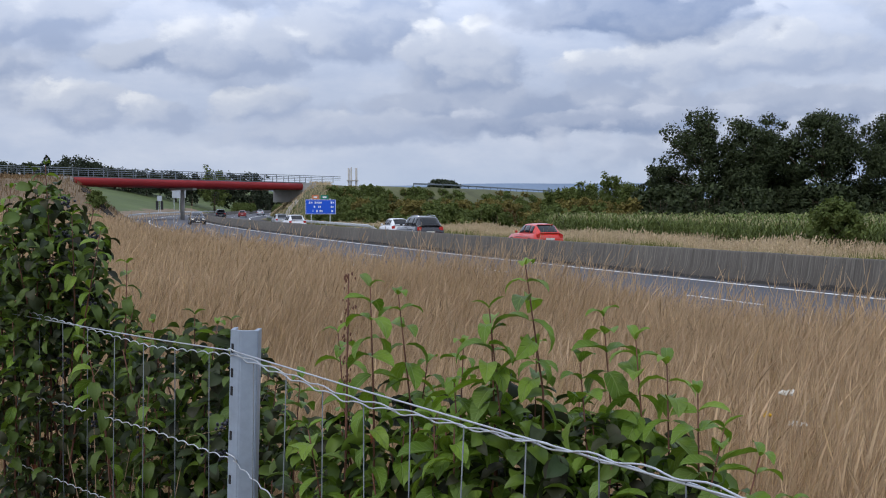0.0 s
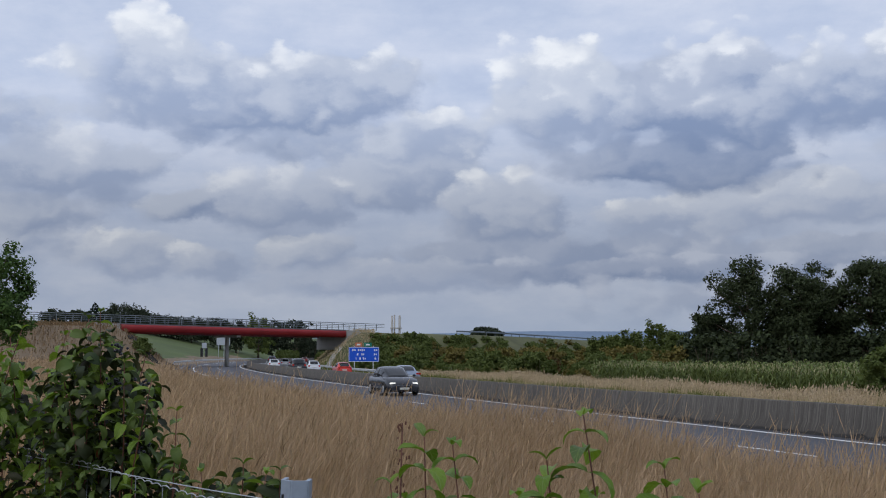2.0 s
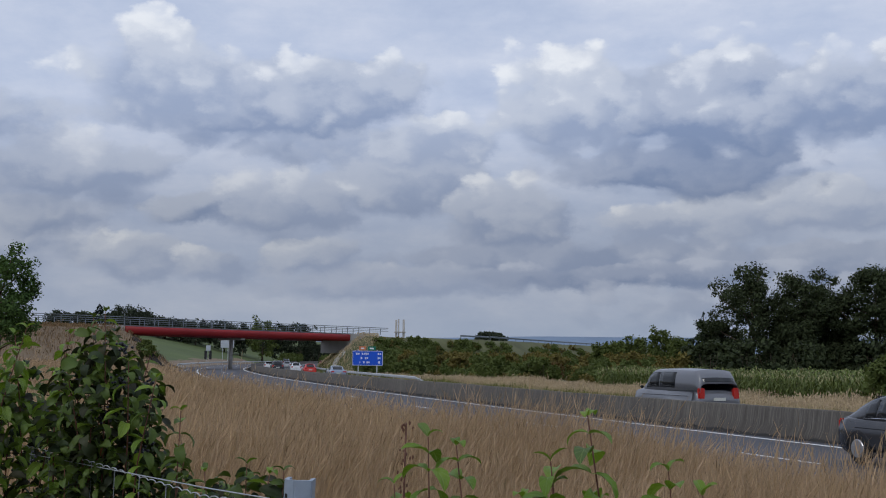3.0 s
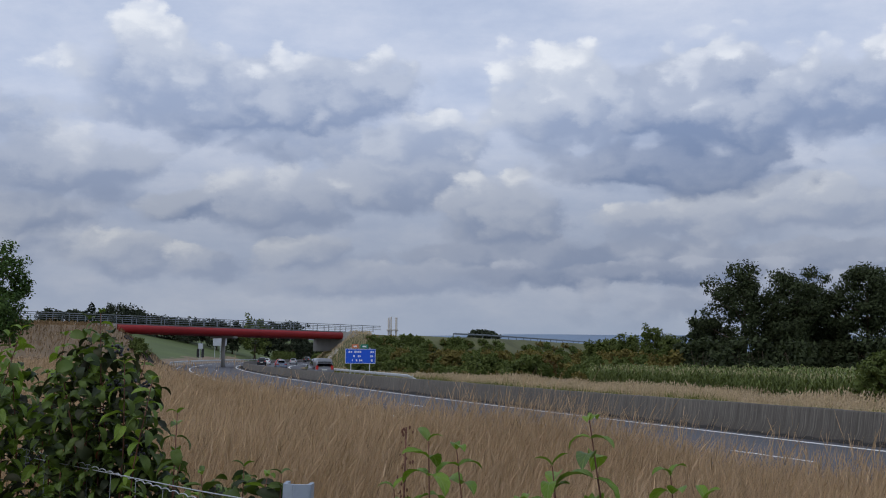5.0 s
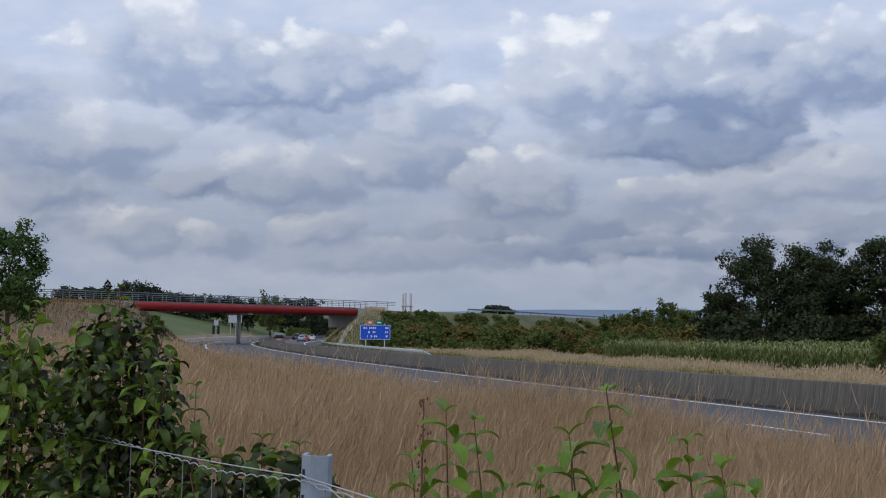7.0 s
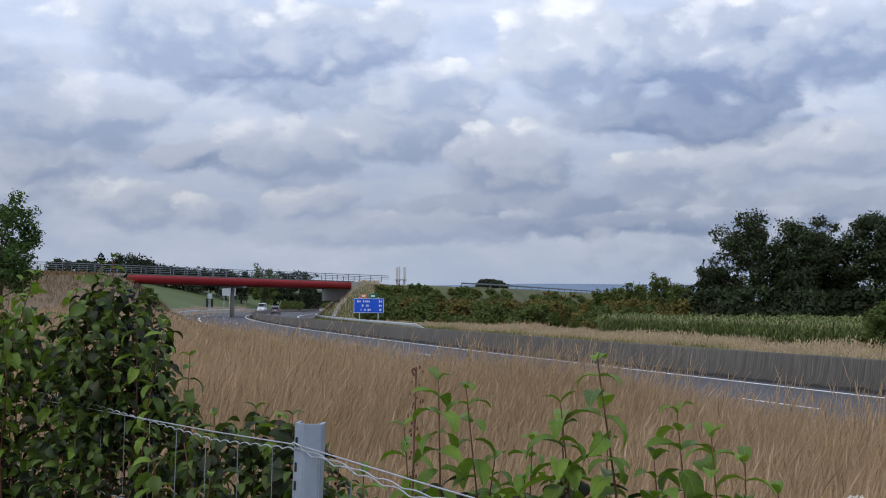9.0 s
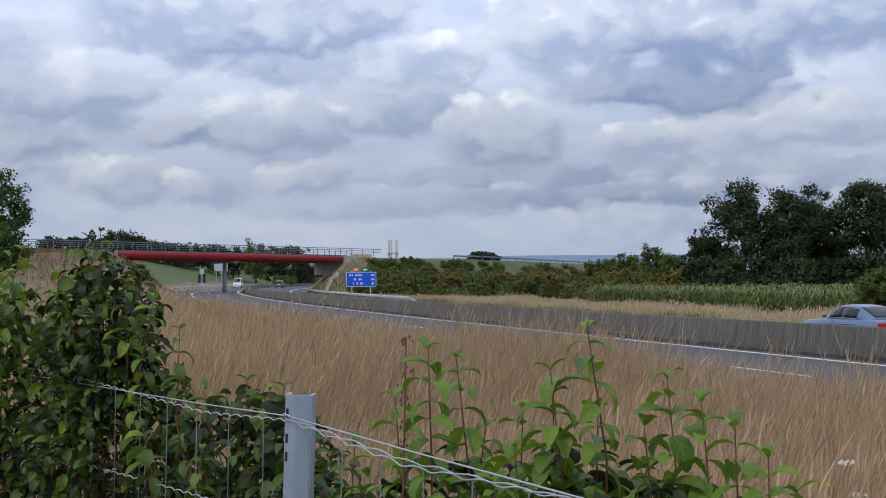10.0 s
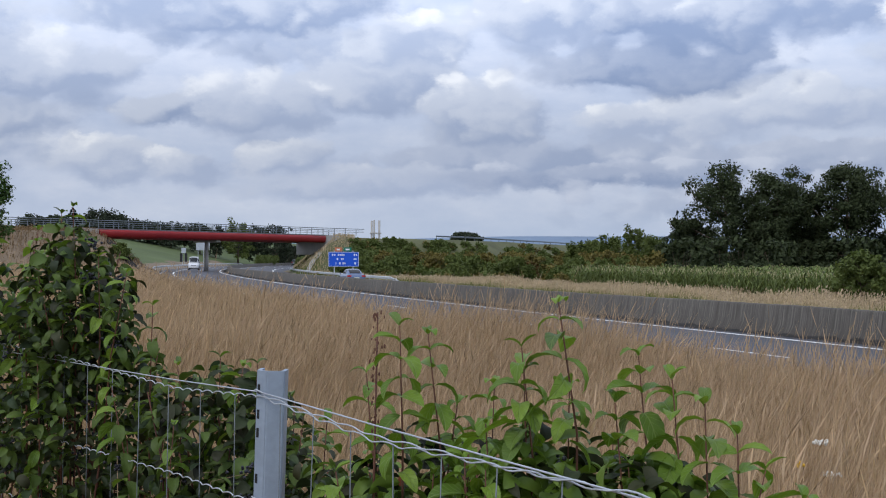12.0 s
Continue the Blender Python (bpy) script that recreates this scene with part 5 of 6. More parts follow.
M["leaf_vein"] = leaf_material()
LEAF_MESHES = []
for lv, lf in LEAF_SHAPES:
    me = raw_mesh("leaf", lv, lf, 3, True)
    me.materials.append(M["leaf_vein"])
    LEAF_MESHES.append(me)
LEAF_DARK = []
for lv, lf in LEAF_SHAPES:
    me = raw_mesh("leaf", lv, lf, 3, True)
    me.materials.append(M["leaf_mid"])
    LEAF_DARK.append(me)


def leaf_pose(p, direction, size, roll, rr):
    """A leaf that starts at p, points along direction and faces up."""
    d = Vector(direction).normalized()
    up = Vector((0, 0, 1)) - d * d.z
    if up.length < 0.05:
        up = Vector((1, 0, 0))
    up.normalize()
    x = d.cross(up).normalized()
    m = Matrix((x, d, up)).transposed().to_4x4()
    return Matrix.Translation(p) @ m @ Matrix.Rotation(roll, 4, "Y") @ Matrix.Diagonal((size * rr, size, size, 1))


def joined_leaves(name, items, material, parent, label=""):
    """Many leaves in one mesh: items (matrix, shape)."""
    vs, fs, base = [], [], 0
    for m, k in items:
        v, f = LEAF_SHAPES[k]
        mm = np.array(m)
        vs.append(v @ mm[:3, :3].T + mm[:3, 3])
        fs.append(f + base)
        base += len(v)
    ob = part(name, raw_mesh(name, np.concatenate(vs), np.concatenate(fs), 3, True), material, parent, label)
    ob["kind"] = "stuff"
    return ob


def berry_cluster(parent, p, r, n=12):
    bm = bmesh.new()
    for i in range(n):
        q = Vector((r.gauss(0, 0.016), r.gauss(0, 0.016), r.gauss(0, 0.009)))
        bmesh.ops.create_icosphere(bm, subdivisions=1, radius=r.uniform(0.0036, 0.0052), matrix=Matrix.Translation(Vector(p) + q))
    for f in bm.faces:
        f.smooth = True
    part("berry_spray", bm, "berry", parent, "cluster of black berries")


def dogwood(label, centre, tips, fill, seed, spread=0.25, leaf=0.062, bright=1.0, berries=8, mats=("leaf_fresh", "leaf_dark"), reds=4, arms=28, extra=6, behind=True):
    """Stems with opposite drooping leaves, over a mass of older leaves; the dark ones carry the shrub's inner shade in
    their colour.
    fill: list of (x, y, z, rx, ry, rz, count) volumes of older foliage."""
    r = random.Random(seed)
    ob = thing("dogwood_shrub", label, "shrub", "dogwood shrubs along the fence")
    cz = BANK
    tips = list(tips)
    tops = [f for f in fill if f[2] > 1.3]
    for i in range(extra):
        vx, vy, vz, rx, ry, rz, _ = r.choice(tops)
        tips.append((vx + r.uniform(-0.9, 0.9) * rx, vy + r.uniform(-0.9, 0.4) * ry, vz + rz * r.uniform(0.2, 0.85)))
    for tip in tips:
        tip = Vector(tip)
        root = Vector((centre[0] + r.gauss(0, spread * 0.5), centre[1] + r.gauss(0, spread * 0.3) + 0.05, cz))
        # the last stretch of a shoot stands nearly upright
        low = Vector((tip.x * 0.75 + root.x * 0.25 + r.gauss(0, 0.02), tip.y * 0.8 + root.y * 0.2, tip.z - 0.45))
        curve = [root.lerp(low, k) + Vector((0, 0, 0.12 * math.sin(3.14 * k))) for k in (0, 0.33, 0.66)]
        curve += [low, low.lerp(tip, 0.5) + Vector((r.gauss(0, 0.012), 0, 0)), tip]
        bm = bmesh.new()
        tube(bm, curve, [0.005, 0.0042, 0.0034, 0.0026, 0.0020, 0.0011], 6)
        stem = part("stem", bm, "twig", ob, "reddish brown stem")
        length = (tip - low).length
        nodes = 13
        turn = r.uniform(0, 3.14)
        for i in range(nodes):
            k = 1.0 - (i / nodes) ** 1.05
            a, b = (low, low.lerp(tip, 0.5)) if k < 0.5 else (low.lerp(tip, 0.5), tip)
            p = a.lerp(b, (k * 2) % 1.0 if k < 1 else 1.0)
            grow = min(1.0, 0.55 + 0.25 * i)
            for side in (0, math.pi):
                if i > 5 and r.random() < 0.15:
                    continue
                ang = turn + side + r.gauss(0, 0.25)
                lift = 1.0 if i == 0 else (0.30 if i < 3 else -0.20)
                d = (math.cos(ang), math.sin(ang), lift + r.gauss(0, 0.15))
                size = leaf * grow * r.uniform(1.0, 1.3)
                lo = new("leaf", r.choice(LEAF_MESHES if r.random() < bright else LEAF_DARK))
                lo.parent = stem
                lo.matrix_basis = leaf_pose(p, d, size, r.gauss(0, 0.25), r.uniform(0.8, 1.0))
            turn += 1.57 + r.gauss(0, 0.2)
    # inner twigs
    for i in range(arms):
        vx, vy, vz, rx, ry, rz, _ = r.choice(fill)
        p = Vector((vx + r.gauss(0, 0.5) * rx, vy + r.gauss(0, 0.4) * ry, vz + r.uniform(-0.2, 0.8) * rz))
        root = Vector((vx * 0.5 + centre[0] * 0.5 + r.gauss(0, 0.1), vy * 0.5 + centre[1] * 0.5, BANK))
        bm = bmesh.new()
        tube(bm, [root, root.lerp(p, 0.55) + Vector((r.gauss(0, 0.03), 0, 0.05)), p], [0.005, 0.0035, 0.0015], 5)
        part("twig", bm, "twig", ob)
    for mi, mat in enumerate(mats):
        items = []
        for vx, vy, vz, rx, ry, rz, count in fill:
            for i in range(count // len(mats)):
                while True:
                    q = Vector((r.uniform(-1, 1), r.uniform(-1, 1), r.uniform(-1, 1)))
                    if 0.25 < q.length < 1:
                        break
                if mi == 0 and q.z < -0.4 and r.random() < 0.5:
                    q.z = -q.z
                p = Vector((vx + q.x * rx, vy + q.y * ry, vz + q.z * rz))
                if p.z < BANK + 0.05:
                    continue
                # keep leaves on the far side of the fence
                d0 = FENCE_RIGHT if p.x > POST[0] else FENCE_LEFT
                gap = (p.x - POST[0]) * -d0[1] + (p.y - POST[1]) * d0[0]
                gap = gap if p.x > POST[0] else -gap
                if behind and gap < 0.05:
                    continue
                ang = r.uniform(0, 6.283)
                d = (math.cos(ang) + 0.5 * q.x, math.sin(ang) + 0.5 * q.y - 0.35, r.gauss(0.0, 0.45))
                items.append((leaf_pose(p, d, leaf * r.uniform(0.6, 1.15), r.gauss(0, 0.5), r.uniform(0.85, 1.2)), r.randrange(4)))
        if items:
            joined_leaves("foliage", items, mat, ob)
    if reds:
        items = []
        for i in range(reds):
            vx, vy, vz, rx, ry, rz, _ = r.choice(fill)
            p = Vector((vx + r.gauss(0, 0.4) * rx, vy - 0.5 * ry, vz + r.gauss(0, 0.4) * rz))
            ang = r.uniform(0, 6.283)
            items.append((leaf_pose(p, (math.cos(ang), math.sin(ang) - 0.4, -0.5), leaf * 0.62, r.gauss(0, 0.6), 0.9), r.randrange(4)))
        joined_leaves("turning_leaves", items, "leaf_red", ob, "leaves turned russet")
    for i in range(berries):
        vx, vy, vz, rx, ry, rz, _ = r.choice(fill)
        berry_cluster(ob, (vx + r.uniform(-0.8, 0.8) * rx, vy - r.uniform(0.2, 0.8) * ry, vz + r.uniform(-0.3, 0.85) * rz), r, r.randint(8, 16))
    return ob


def make_dogwoods():
    # beyond the fence, right of the post as one faces the road
    dogwood("bright green dogwood shoots behind the wire fence", (-0.12, 2.28),
            [(-0.135, 2.096, 2.013), (-0.085, 2.148, 1.994), (-0.205, 2.20, 1.915), (0.038, 2.10, 1.905), (-0.03, 2.18, 1.86), (-0.30, 2.36, 1.80)],
            [(-0.12, 2.28, 1.50, 0.28, 0.22, 0.30, 950), (-0.16, 2.30, 1.15, 0.34, 0.24, 0.40, 620), (0.06, 2.16, 1.62, 0.16, 0.18, 0.20, 160)], 3, leaf=0.060, berries=6)
    dogwood("tall bright green dogwood shoots behind the wire fence", (0.14, 2.02),
            [(0.142, 1.945, 2.062), (0.080, 1.949, 1.985), (0.086, 1.998, 1.935), (0.174, 2.093, 1.90), (0.02, 1.99, 1.85)],
            [(0.14, 2.06, 1.55, 0.20, 0.22, 0.30, 800), (0.12, 2.02, 1.15, 0.28, 0.24, 0.40, 480)], 4, leaf=0.064, berries=5)
    dogwood("spreading bright green dogwood shoots with drooping leaves", (0.32, 1.92),
            [(0.282, 1.98, 1.968), (0.329, 1.922, 1.935), (0.371, 1.864, 1.902), (0.409, 1.804, 1.862), (0.440, 1.757, 1.815), (0.492, 1.74, 1.775), (0.235, 1.93, 1.895), (0.55, 1.76, 1.70)],
            [(0.30, 1.92, 1.55, 0.19, 0.20, 0.26, 850), (0.38, 1.84, 1.40, 0.16, 0.18, 0.24, 240), (0.30, 1.86, 1.15, 0.32, 0.22, 0.40, 480)], 5, leaf=0.066, berries=7)
    # the tall old shrub and its neighbours
    dogwood("tall old dogwood shrub with dark leaves and berries", (-1.18, 3.26),
            [(-1.093, 3.114, 2.277), (-1.162, 3.217, 2.261), (-0.992, 3.022, 2.138), (-0.905, 2.986, 2.097), (-0.840, 3.000, 2.011), (-0.859, 3.124, 1.877), (-1.198, 3.139, 2.213)],
            [(-1.104, 3.192, 1.967, 0.16, 0.19, 0.26, 760), (-1.080, 3.216, 1.607, 0.26, 0.24, 0.34, 1150), (-1.032, 3.192, 1.127, 0.31, 0.26, 0.41, 850), (-1.104, 3.168, 0.671, 0.36, 0.26, 0.41, 250)],
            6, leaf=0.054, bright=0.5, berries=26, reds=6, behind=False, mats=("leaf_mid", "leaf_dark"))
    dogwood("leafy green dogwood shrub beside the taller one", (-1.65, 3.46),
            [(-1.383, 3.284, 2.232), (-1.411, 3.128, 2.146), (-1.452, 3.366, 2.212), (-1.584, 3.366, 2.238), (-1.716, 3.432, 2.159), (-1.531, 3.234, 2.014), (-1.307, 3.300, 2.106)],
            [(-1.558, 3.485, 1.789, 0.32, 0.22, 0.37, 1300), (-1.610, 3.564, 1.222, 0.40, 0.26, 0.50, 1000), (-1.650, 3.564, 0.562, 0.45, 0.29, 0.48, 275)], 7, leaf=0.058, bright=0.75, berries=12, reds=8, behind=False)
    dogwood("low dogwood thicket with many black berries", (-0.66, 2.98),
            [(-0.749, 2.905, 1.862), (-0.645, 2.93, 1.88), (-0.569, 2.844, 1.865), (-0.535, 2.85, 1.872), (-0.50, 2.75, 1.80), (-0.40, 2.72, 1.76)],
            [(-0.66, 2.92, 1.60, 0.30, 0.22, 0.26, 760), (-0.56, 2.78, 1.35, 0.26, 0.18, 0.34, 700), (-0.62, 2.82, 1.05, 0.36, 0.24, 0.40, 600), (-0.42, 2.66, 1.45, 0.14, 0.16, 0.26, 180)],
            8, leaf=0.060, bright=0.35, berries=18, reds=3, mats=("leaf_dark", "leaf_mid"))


def loose_stalks():
    """Long dry stalks caught in the mesh, a dead shoot, and pale flowers in the grass."""
    r = random.Random(5)
    tuft = thing("dry_stalk_tuft", "long dry grass stalks grown through the fence", "grass")
    for i in range(16):
        u = -0.62 + r.gauss(0, 0.07)
        a = fence_point(u, BANK)
        d = Vector((r.gauss(0.10, 0.10), r.gauss(0, 0.04), 0))
        h = r.uniform(0.8, 1.32)
        bm = bmesh.new()
        tube(bm, [a, a + Vector((0, 0, h * 0.6)) + d * 0.4, a + Vector((0, 0, h)) + d * 1.6, a + Vector((0.04, 0, h * 1.0 + r.uniform(-0.06, 0.06))) + d * 2.2], [0.0016, 0.0014, 0.001, 0.0006], 5)
        part("stalk", bm, "straw", tuft)
    dead = thing("dead_shoot", "dead brown seed stalk standing among the shoots", "plant")
    bm = bmesh.new()
    tube(bm, [(-0.20, 2.20, BANK), (-0.19, 2.17, 1.6), (-0.179, 2.143, 2.035)], [0.004, 0.003, 0.0015], 5)
    part("stem", bm, "twig", dead)
    bm = bmesh.new()
    for i in range(70):
        k = r.random()
        p = Vector((-0.187, 2.16, 1.72)).lerp(Vector((-0.179, 2.143, 2.035)), k)
        bmesh.ops.create_icosphere(bm, subdivisions=1, radius=r.uniform(0.0012, 0.0024), matrix=Matrix.Translation(p + Vector((r.gauss(0, 0.006), r.gauss(0, 0.006), 0))) @ Matrix.Diagonal((1, 1, 2.0, 1)))
    part("seed_capsule", bm, "twig", dead)["kind"] = "stuff"
    for x, y, z, mat, lab in ((1.311, 4.30, 1.45, "white_flower", "faded pale umbel flower in the dry grass"), (1.36, 4.30, 1.33, "white_flower", "faded pale umbel flower in the dry grass"),
                              (1.248, 4.32, 1.36, "yellow_flower", "small yellow flower in the dry grass"), (1.27, 4.28, 1.22, "yellow_flower", "small yellow flower in the dry grass")):
        g = on_ground(x, y)
        fl = thing("wild_flower", lab, "flower", "flowers in the dry grass", at=(x, y, g))
        bm = bmesh.new()
        tube(bm, [(0, 0, 0), (0.01, 0, z - g)], [0.003, 0.0018], 5)
        part("stem", bm, "straw", fl)
        bm = bmesh.new()
        n = 26 if mat == "white_flower" else 9
        rad = 0.036 if mat == "white_flower" else 0.014
        for i in range(n):
            a, q = r.uniform(0, 6.283), math.sqrt(r.random()) * rad
            bmesh.ops.create_icosphere(bm, subdivisions=1, radius=0.006, matrix=Matrix.Translation((q * math.cos(a), q * math.sin(a), z - g + r.gauss(0, 0.004))))
        part("flower_head", bm, mat, fl)


make_fence()
make_dogwoods()
loose_stalks()

# ---- vehicles: nose along +y, wheels on z = 0 ----


def loft(bm, rings, close=True):
    vs = [[bm.verts.new(p) for p in ring] for ring in rings]
    n = len(vs[0])
    for a, b in zip(vs, vs[1:]):
        for j in range(n):
            bm.faces.new((a[j], a[(j + 1) % n], b[(j + 1) % n], b[j])).smooth = True
    bm.faces.new(vs[0][::-1])
    bm.faces.new(vs[-1])


def vehicle(name, label, colour, L, W, H, belt, nose, roof, kind="hatch", lit=False, wheel=0.32, strip=False):
    """nose: bonnet heights (front, base of screen). roof: y of screen foot, roof front, roof rear, rear glass foot, as shares of L from the tail."""
    car = thing(name, label, "car" if kind != "van" else "van")
    w = W / 2
    clear = 0.20
    tail_h = belt if kind in ("hatch", "suv", "van") else belt - 0.04
    sf, rf, rr, rg = (k * L - L / 2 for k in roof)
    # lower body, lofted from tail to nose
    st = [(-L / 2, 0.86, tail_h * 0.70, 0.40), (-L / 2 + 0.10, 0.94, tail_h * 0.96, 0.28), (-L / 2 + 0.35, 1.0, tail_h, clear), (rg + 0.3, 1.0, belt, clear), (0.0, 1.0, belt - 0.01, clear),
          (sf, 0.99, nose[1], clear), ((sf + L / 2) / 2, 0.97, (nose[0] + nose[1]) / 2 + 0.035, clear), (L / 2 - 0.28, 0.92, nose[0], clear), (L / 2 - 0.07, 0.84, nose[0] - 0.14, 0.24), (L / 2, 0.70, nose[0] - 0.26, 0.34)]
    rings = []
    for y, k, zt, zb in st:
        a = w * k
        rings.append([(-a * 0.90, y, zb), (-a * 0.98, y, zb + (zt - zb) * 0.25), (-a, y, zb + (zt - zb) * 0.62), (-a * 0.93, y, zt - 0.05), (-a * 0.84, y, zt - 0.01), (-a * 0.4, y, zt + 0.015),
                      (a * 0.4, y, zt + 0.015), (a * 0.84, y, zt - 0.01), (a * 0.93, y, zt - 0.05), (a, y, zb + (zt - zb) * 0.62), (a * 0.98, y, zb + (zt - zb) * 0.25), (a * 0.90, y, zb)])
    bm = bmesh.new()
    loft(bm, rings)
    body = part("body", bm, colour, car)
    # cabin: one rounded shell, with the panes lying on it
    gw, tw = w * 0.90, w * (0.66 if kind != "van" else 0.78)
    z0 = belt - 0.07
    knots_y = [rg, rg + (rr - rg) * 0.5, rr, (rr + rf) / 2, rf, rf + (sf - rf) * 0.5, sf]
    end_r = z0 + 0.05
    knots_z = [end_r, end_r + (H - 0.045 - end_r) * 0.60, H - 0.045, H, H - 0.03, (H - 0.03) * 0.52 + nose[1] * 0.48 + 0.02, nose[1] - 0.02]

    def shell(y, v, lift=0.0):
        """A point of the cabin: y along the car, v from -1 (one sill) over the roof to 1."""
        ky, kz = np.array(knots_y), np.array(knots_z)
        fine_y = np.linspace(ky[0], ky[-1], 60)
        lin = np.interp(fine_y, ky, kz)
        pad = np.concatenate([[lin[0]] * 3, lin, [lin[-1]] * 3])
        zr = float(np.interp(y, fine_y, np.convolve(pad, np.ones(7) / 7, "valid")))
        h = max(0.02, zr - z0)
        q = abs(v)
        along = (y - rg) / (sf - rg)
        pinch = 1.0 - 0.10 * max(0.0, along - 0.55) ** 2 * 4 - 0.06 * max(0.0, 0.25 - along) * 4
        xs = np.interp(q, [0, 0.35, 0.60, 0.70, 0.85, 1.0], [0, tw * 0.62, tw * 0.95, tw + 0.03, (tw + gw) / 2 + 0.03, gw]) * pinch
        zs = np.interp(q, [0, 0.35, 0.60, 0.70, 0.85, 1.0], [1.0, 0.985, 0.935, 0.84, 0.46, 0.0])
        p = Vector((math.copysign(xs, v), y, z0 + h * zs))
        return p

    def patch(y0, y1, v0, v1, nu, nv, lift):
        """A piece of the shell, raised by lift; closed below so that it has thickness."""
        bm = bmesh.new()
        grid, under = [], []
        for a in range(nu + 1):
            y = y0 + (y1 - y0) * a / nu
            row, low = [], []
            for b in range(nv + 1):
                v = v0 + (v1 - v0) * b / nv
                p = shell(y, v)
                dy = shell(min(y + 0.03, sf), v) - shell(max(y - 0.03, rg), v)
                dv = shell(y, min(v + 0.03, 1)) - shell(y, max(v - 0.03, -1))
                nrm = dv.cross(dy)
                nrm = nrm.normalized() if nrm.length > 1e-9 else Vector((0, 0, 1))
                if nrm.dot(p - Vector((0, (rf + rr) / 2, z0))) < 0:
                    nrm = -nrm
                row.append(bm.verts.new(p + nrm * lift))
                low.append(bm.verts.new(p - nrm * 0.012))
            grid.append(row)
            under.append(low)
        for a in range(nu):
            for b in range(nv):
                bm.faces.new((grid[a][b], grid[a][b + 1], grid[a + 1][b + 1], grid[a + 1][b])).smooth = True
        rim = [(a, 0) for a in range(nu + 1)] + [(nu, b) for b in range(1, nv + 1)] + [(a, nv) for a in range(nu - 1, -1, -1)] + [(0, b) for b in range(nv - 1, 0, -1)]
        for (a, b), (c, d) in zip(rim, rim[1:] + rim[:1]):
            bm.faces.new((grid[a][b], grid[c][d], under[c][d], under[a][b]))
        return bm

    part("cabin", patch(rg, sf, -1.0, 1.0, 22, 16, 0.0), colour, car)
    part("windscreen", patch(rf + 0.06, sf - 0.05, -0.60, 0.60, 6, 8, 0.006), "glass", car, "dark tinted windscreen")
    part("rear_window", patch(rg + (rr - rg) * (0.12 if kind != "van" else 0.3), rr - 0.05 * (rr - rg), -0.56, 0.56, 6, 8, 0.006), "glass", car, "dark tinted rear window")
    for sgn in (-1, 1):
        y0, y1 = rg + (rr - rg) * 0.75 + 0.06, rf + (sf - rf) * 0.50
        cuts = (0.0, 0.22, 0.60, 1.0) if kind in ("hatch", "suv") else ((0.0, 0.5, 1.0) if kind == "sedan" else (0.0, 0.40, 0.72, 1.0))
        for j, (a, b) in enumerate(zip(cuts, cuts[1:])):
            if kind == "van" and j == 0:
                continue
            part("side_window", patch(y0 + (y1 - y0) * a + 0.025, y0 + (y1 - y0) * b - 0.025, sgn * 0.70, sgn * 0.945, 4, 3, 0.006), "glass", car)
        # mirror
        bm = soft_box(sgn * (w + 0.06), sf - 0.42, belt + 0.05, 0.17, 0.11, 0.12, 0.04)
        part("mirror", bm, colour if kind != "van" else "black", car)
        if strip:
            bm = bmesh.new()
            tube(bm, [shell(y0 + (y1 - y0) * q, sgn * 0.955) + Vector((sgn * 0.008, 0, 0)) for q in (0.0, 0.25, 0.5, 0.75, 1.0)], [0.011] * 5, 5)
            part("window_trim", bm, "chrome", car, "chrome window strip")
        bm = soft_box(sgn * (w * 0.99), 0.0, clear + 0.03, 0.05, L * 0.52, 0.10, 0.02)
        part("sill", bm, "black", car)
        bm = bmesh.new()
        tube(bm, [(sgn * w * 0.985, rg + 0.6, belt - 0.20), (sgn * w * 0.985, sf - 0.2, belt - 0.22)], [0.008, 0.008], 4)
        part("door_crease", bm, "black", car)
    # lamps, grille, bumpers and plates
    for sgn in (-1, 1):
        bm = soft_box(sgn * w * 0.66, L / 2 - 0.14, nose[0] - 0.12, w * 0.34, 0.16, 0.085, 0.03)
        part("headlight", bm, "lamp_on" if lit else "lamp_clear", car, "bright headlight")
        tz = tail_h - (0.16 if kind != "van" else 0.10)
        th = 0.17 if kind == "sedan" else (0.24 if kind != "van" else 0.42)
        bm = soft_box(sgn * w * 0.74, -L / 2 + 0.085, tz, w * (0.46 if kind == "sedan" else 0.28), 0.14, th, 0.035)
        part("tail_light", bm, "lamp_red", car, "red tail light")
    grille = part("grille", soft_box(0, L / 2 - 0.055, nose[0] - 0.22, w * 0.95, 0.10, 0.15, 0.03), "black", car, "black grille")
    bm = bmesh.new()
    for k in (-0.035, 0.0, 0.035):
        box(bm, 0, L / 2 - 0.0035, nose[0] - 0.22 + k, w * 0.86, 0.012, 0.012)
    part("grille_bar", bm, "chrome", grille)
    part("front_bumper", soft_box(0, L / 2 - 0.09, 0.34, w * 1.62, 0.22, 0.22, 0.06), "black" if kind in ("suv", "van") else colour, car)
    part("rear_bumper", soft_box(0, -L / 2 + 0.08, 0.42, w * 1.74, 0.24, 0.24, 0.06), "black" if kind in ("suv", "van") else colour, car)
    part("number_plate", soft_box(0, L / 2 + 0.022, 0.38, 0.50, 0.02, 0.11, 0.005), "plate", car, "pale number plate")
    part("number_plate", soft_box(0, -L / 2 - 0.008, tail_h - (0.30 if kind != "suv" else 0.36), 0.50, 0.03, 0.11, 0.005), "plate", car, "pale number plate")
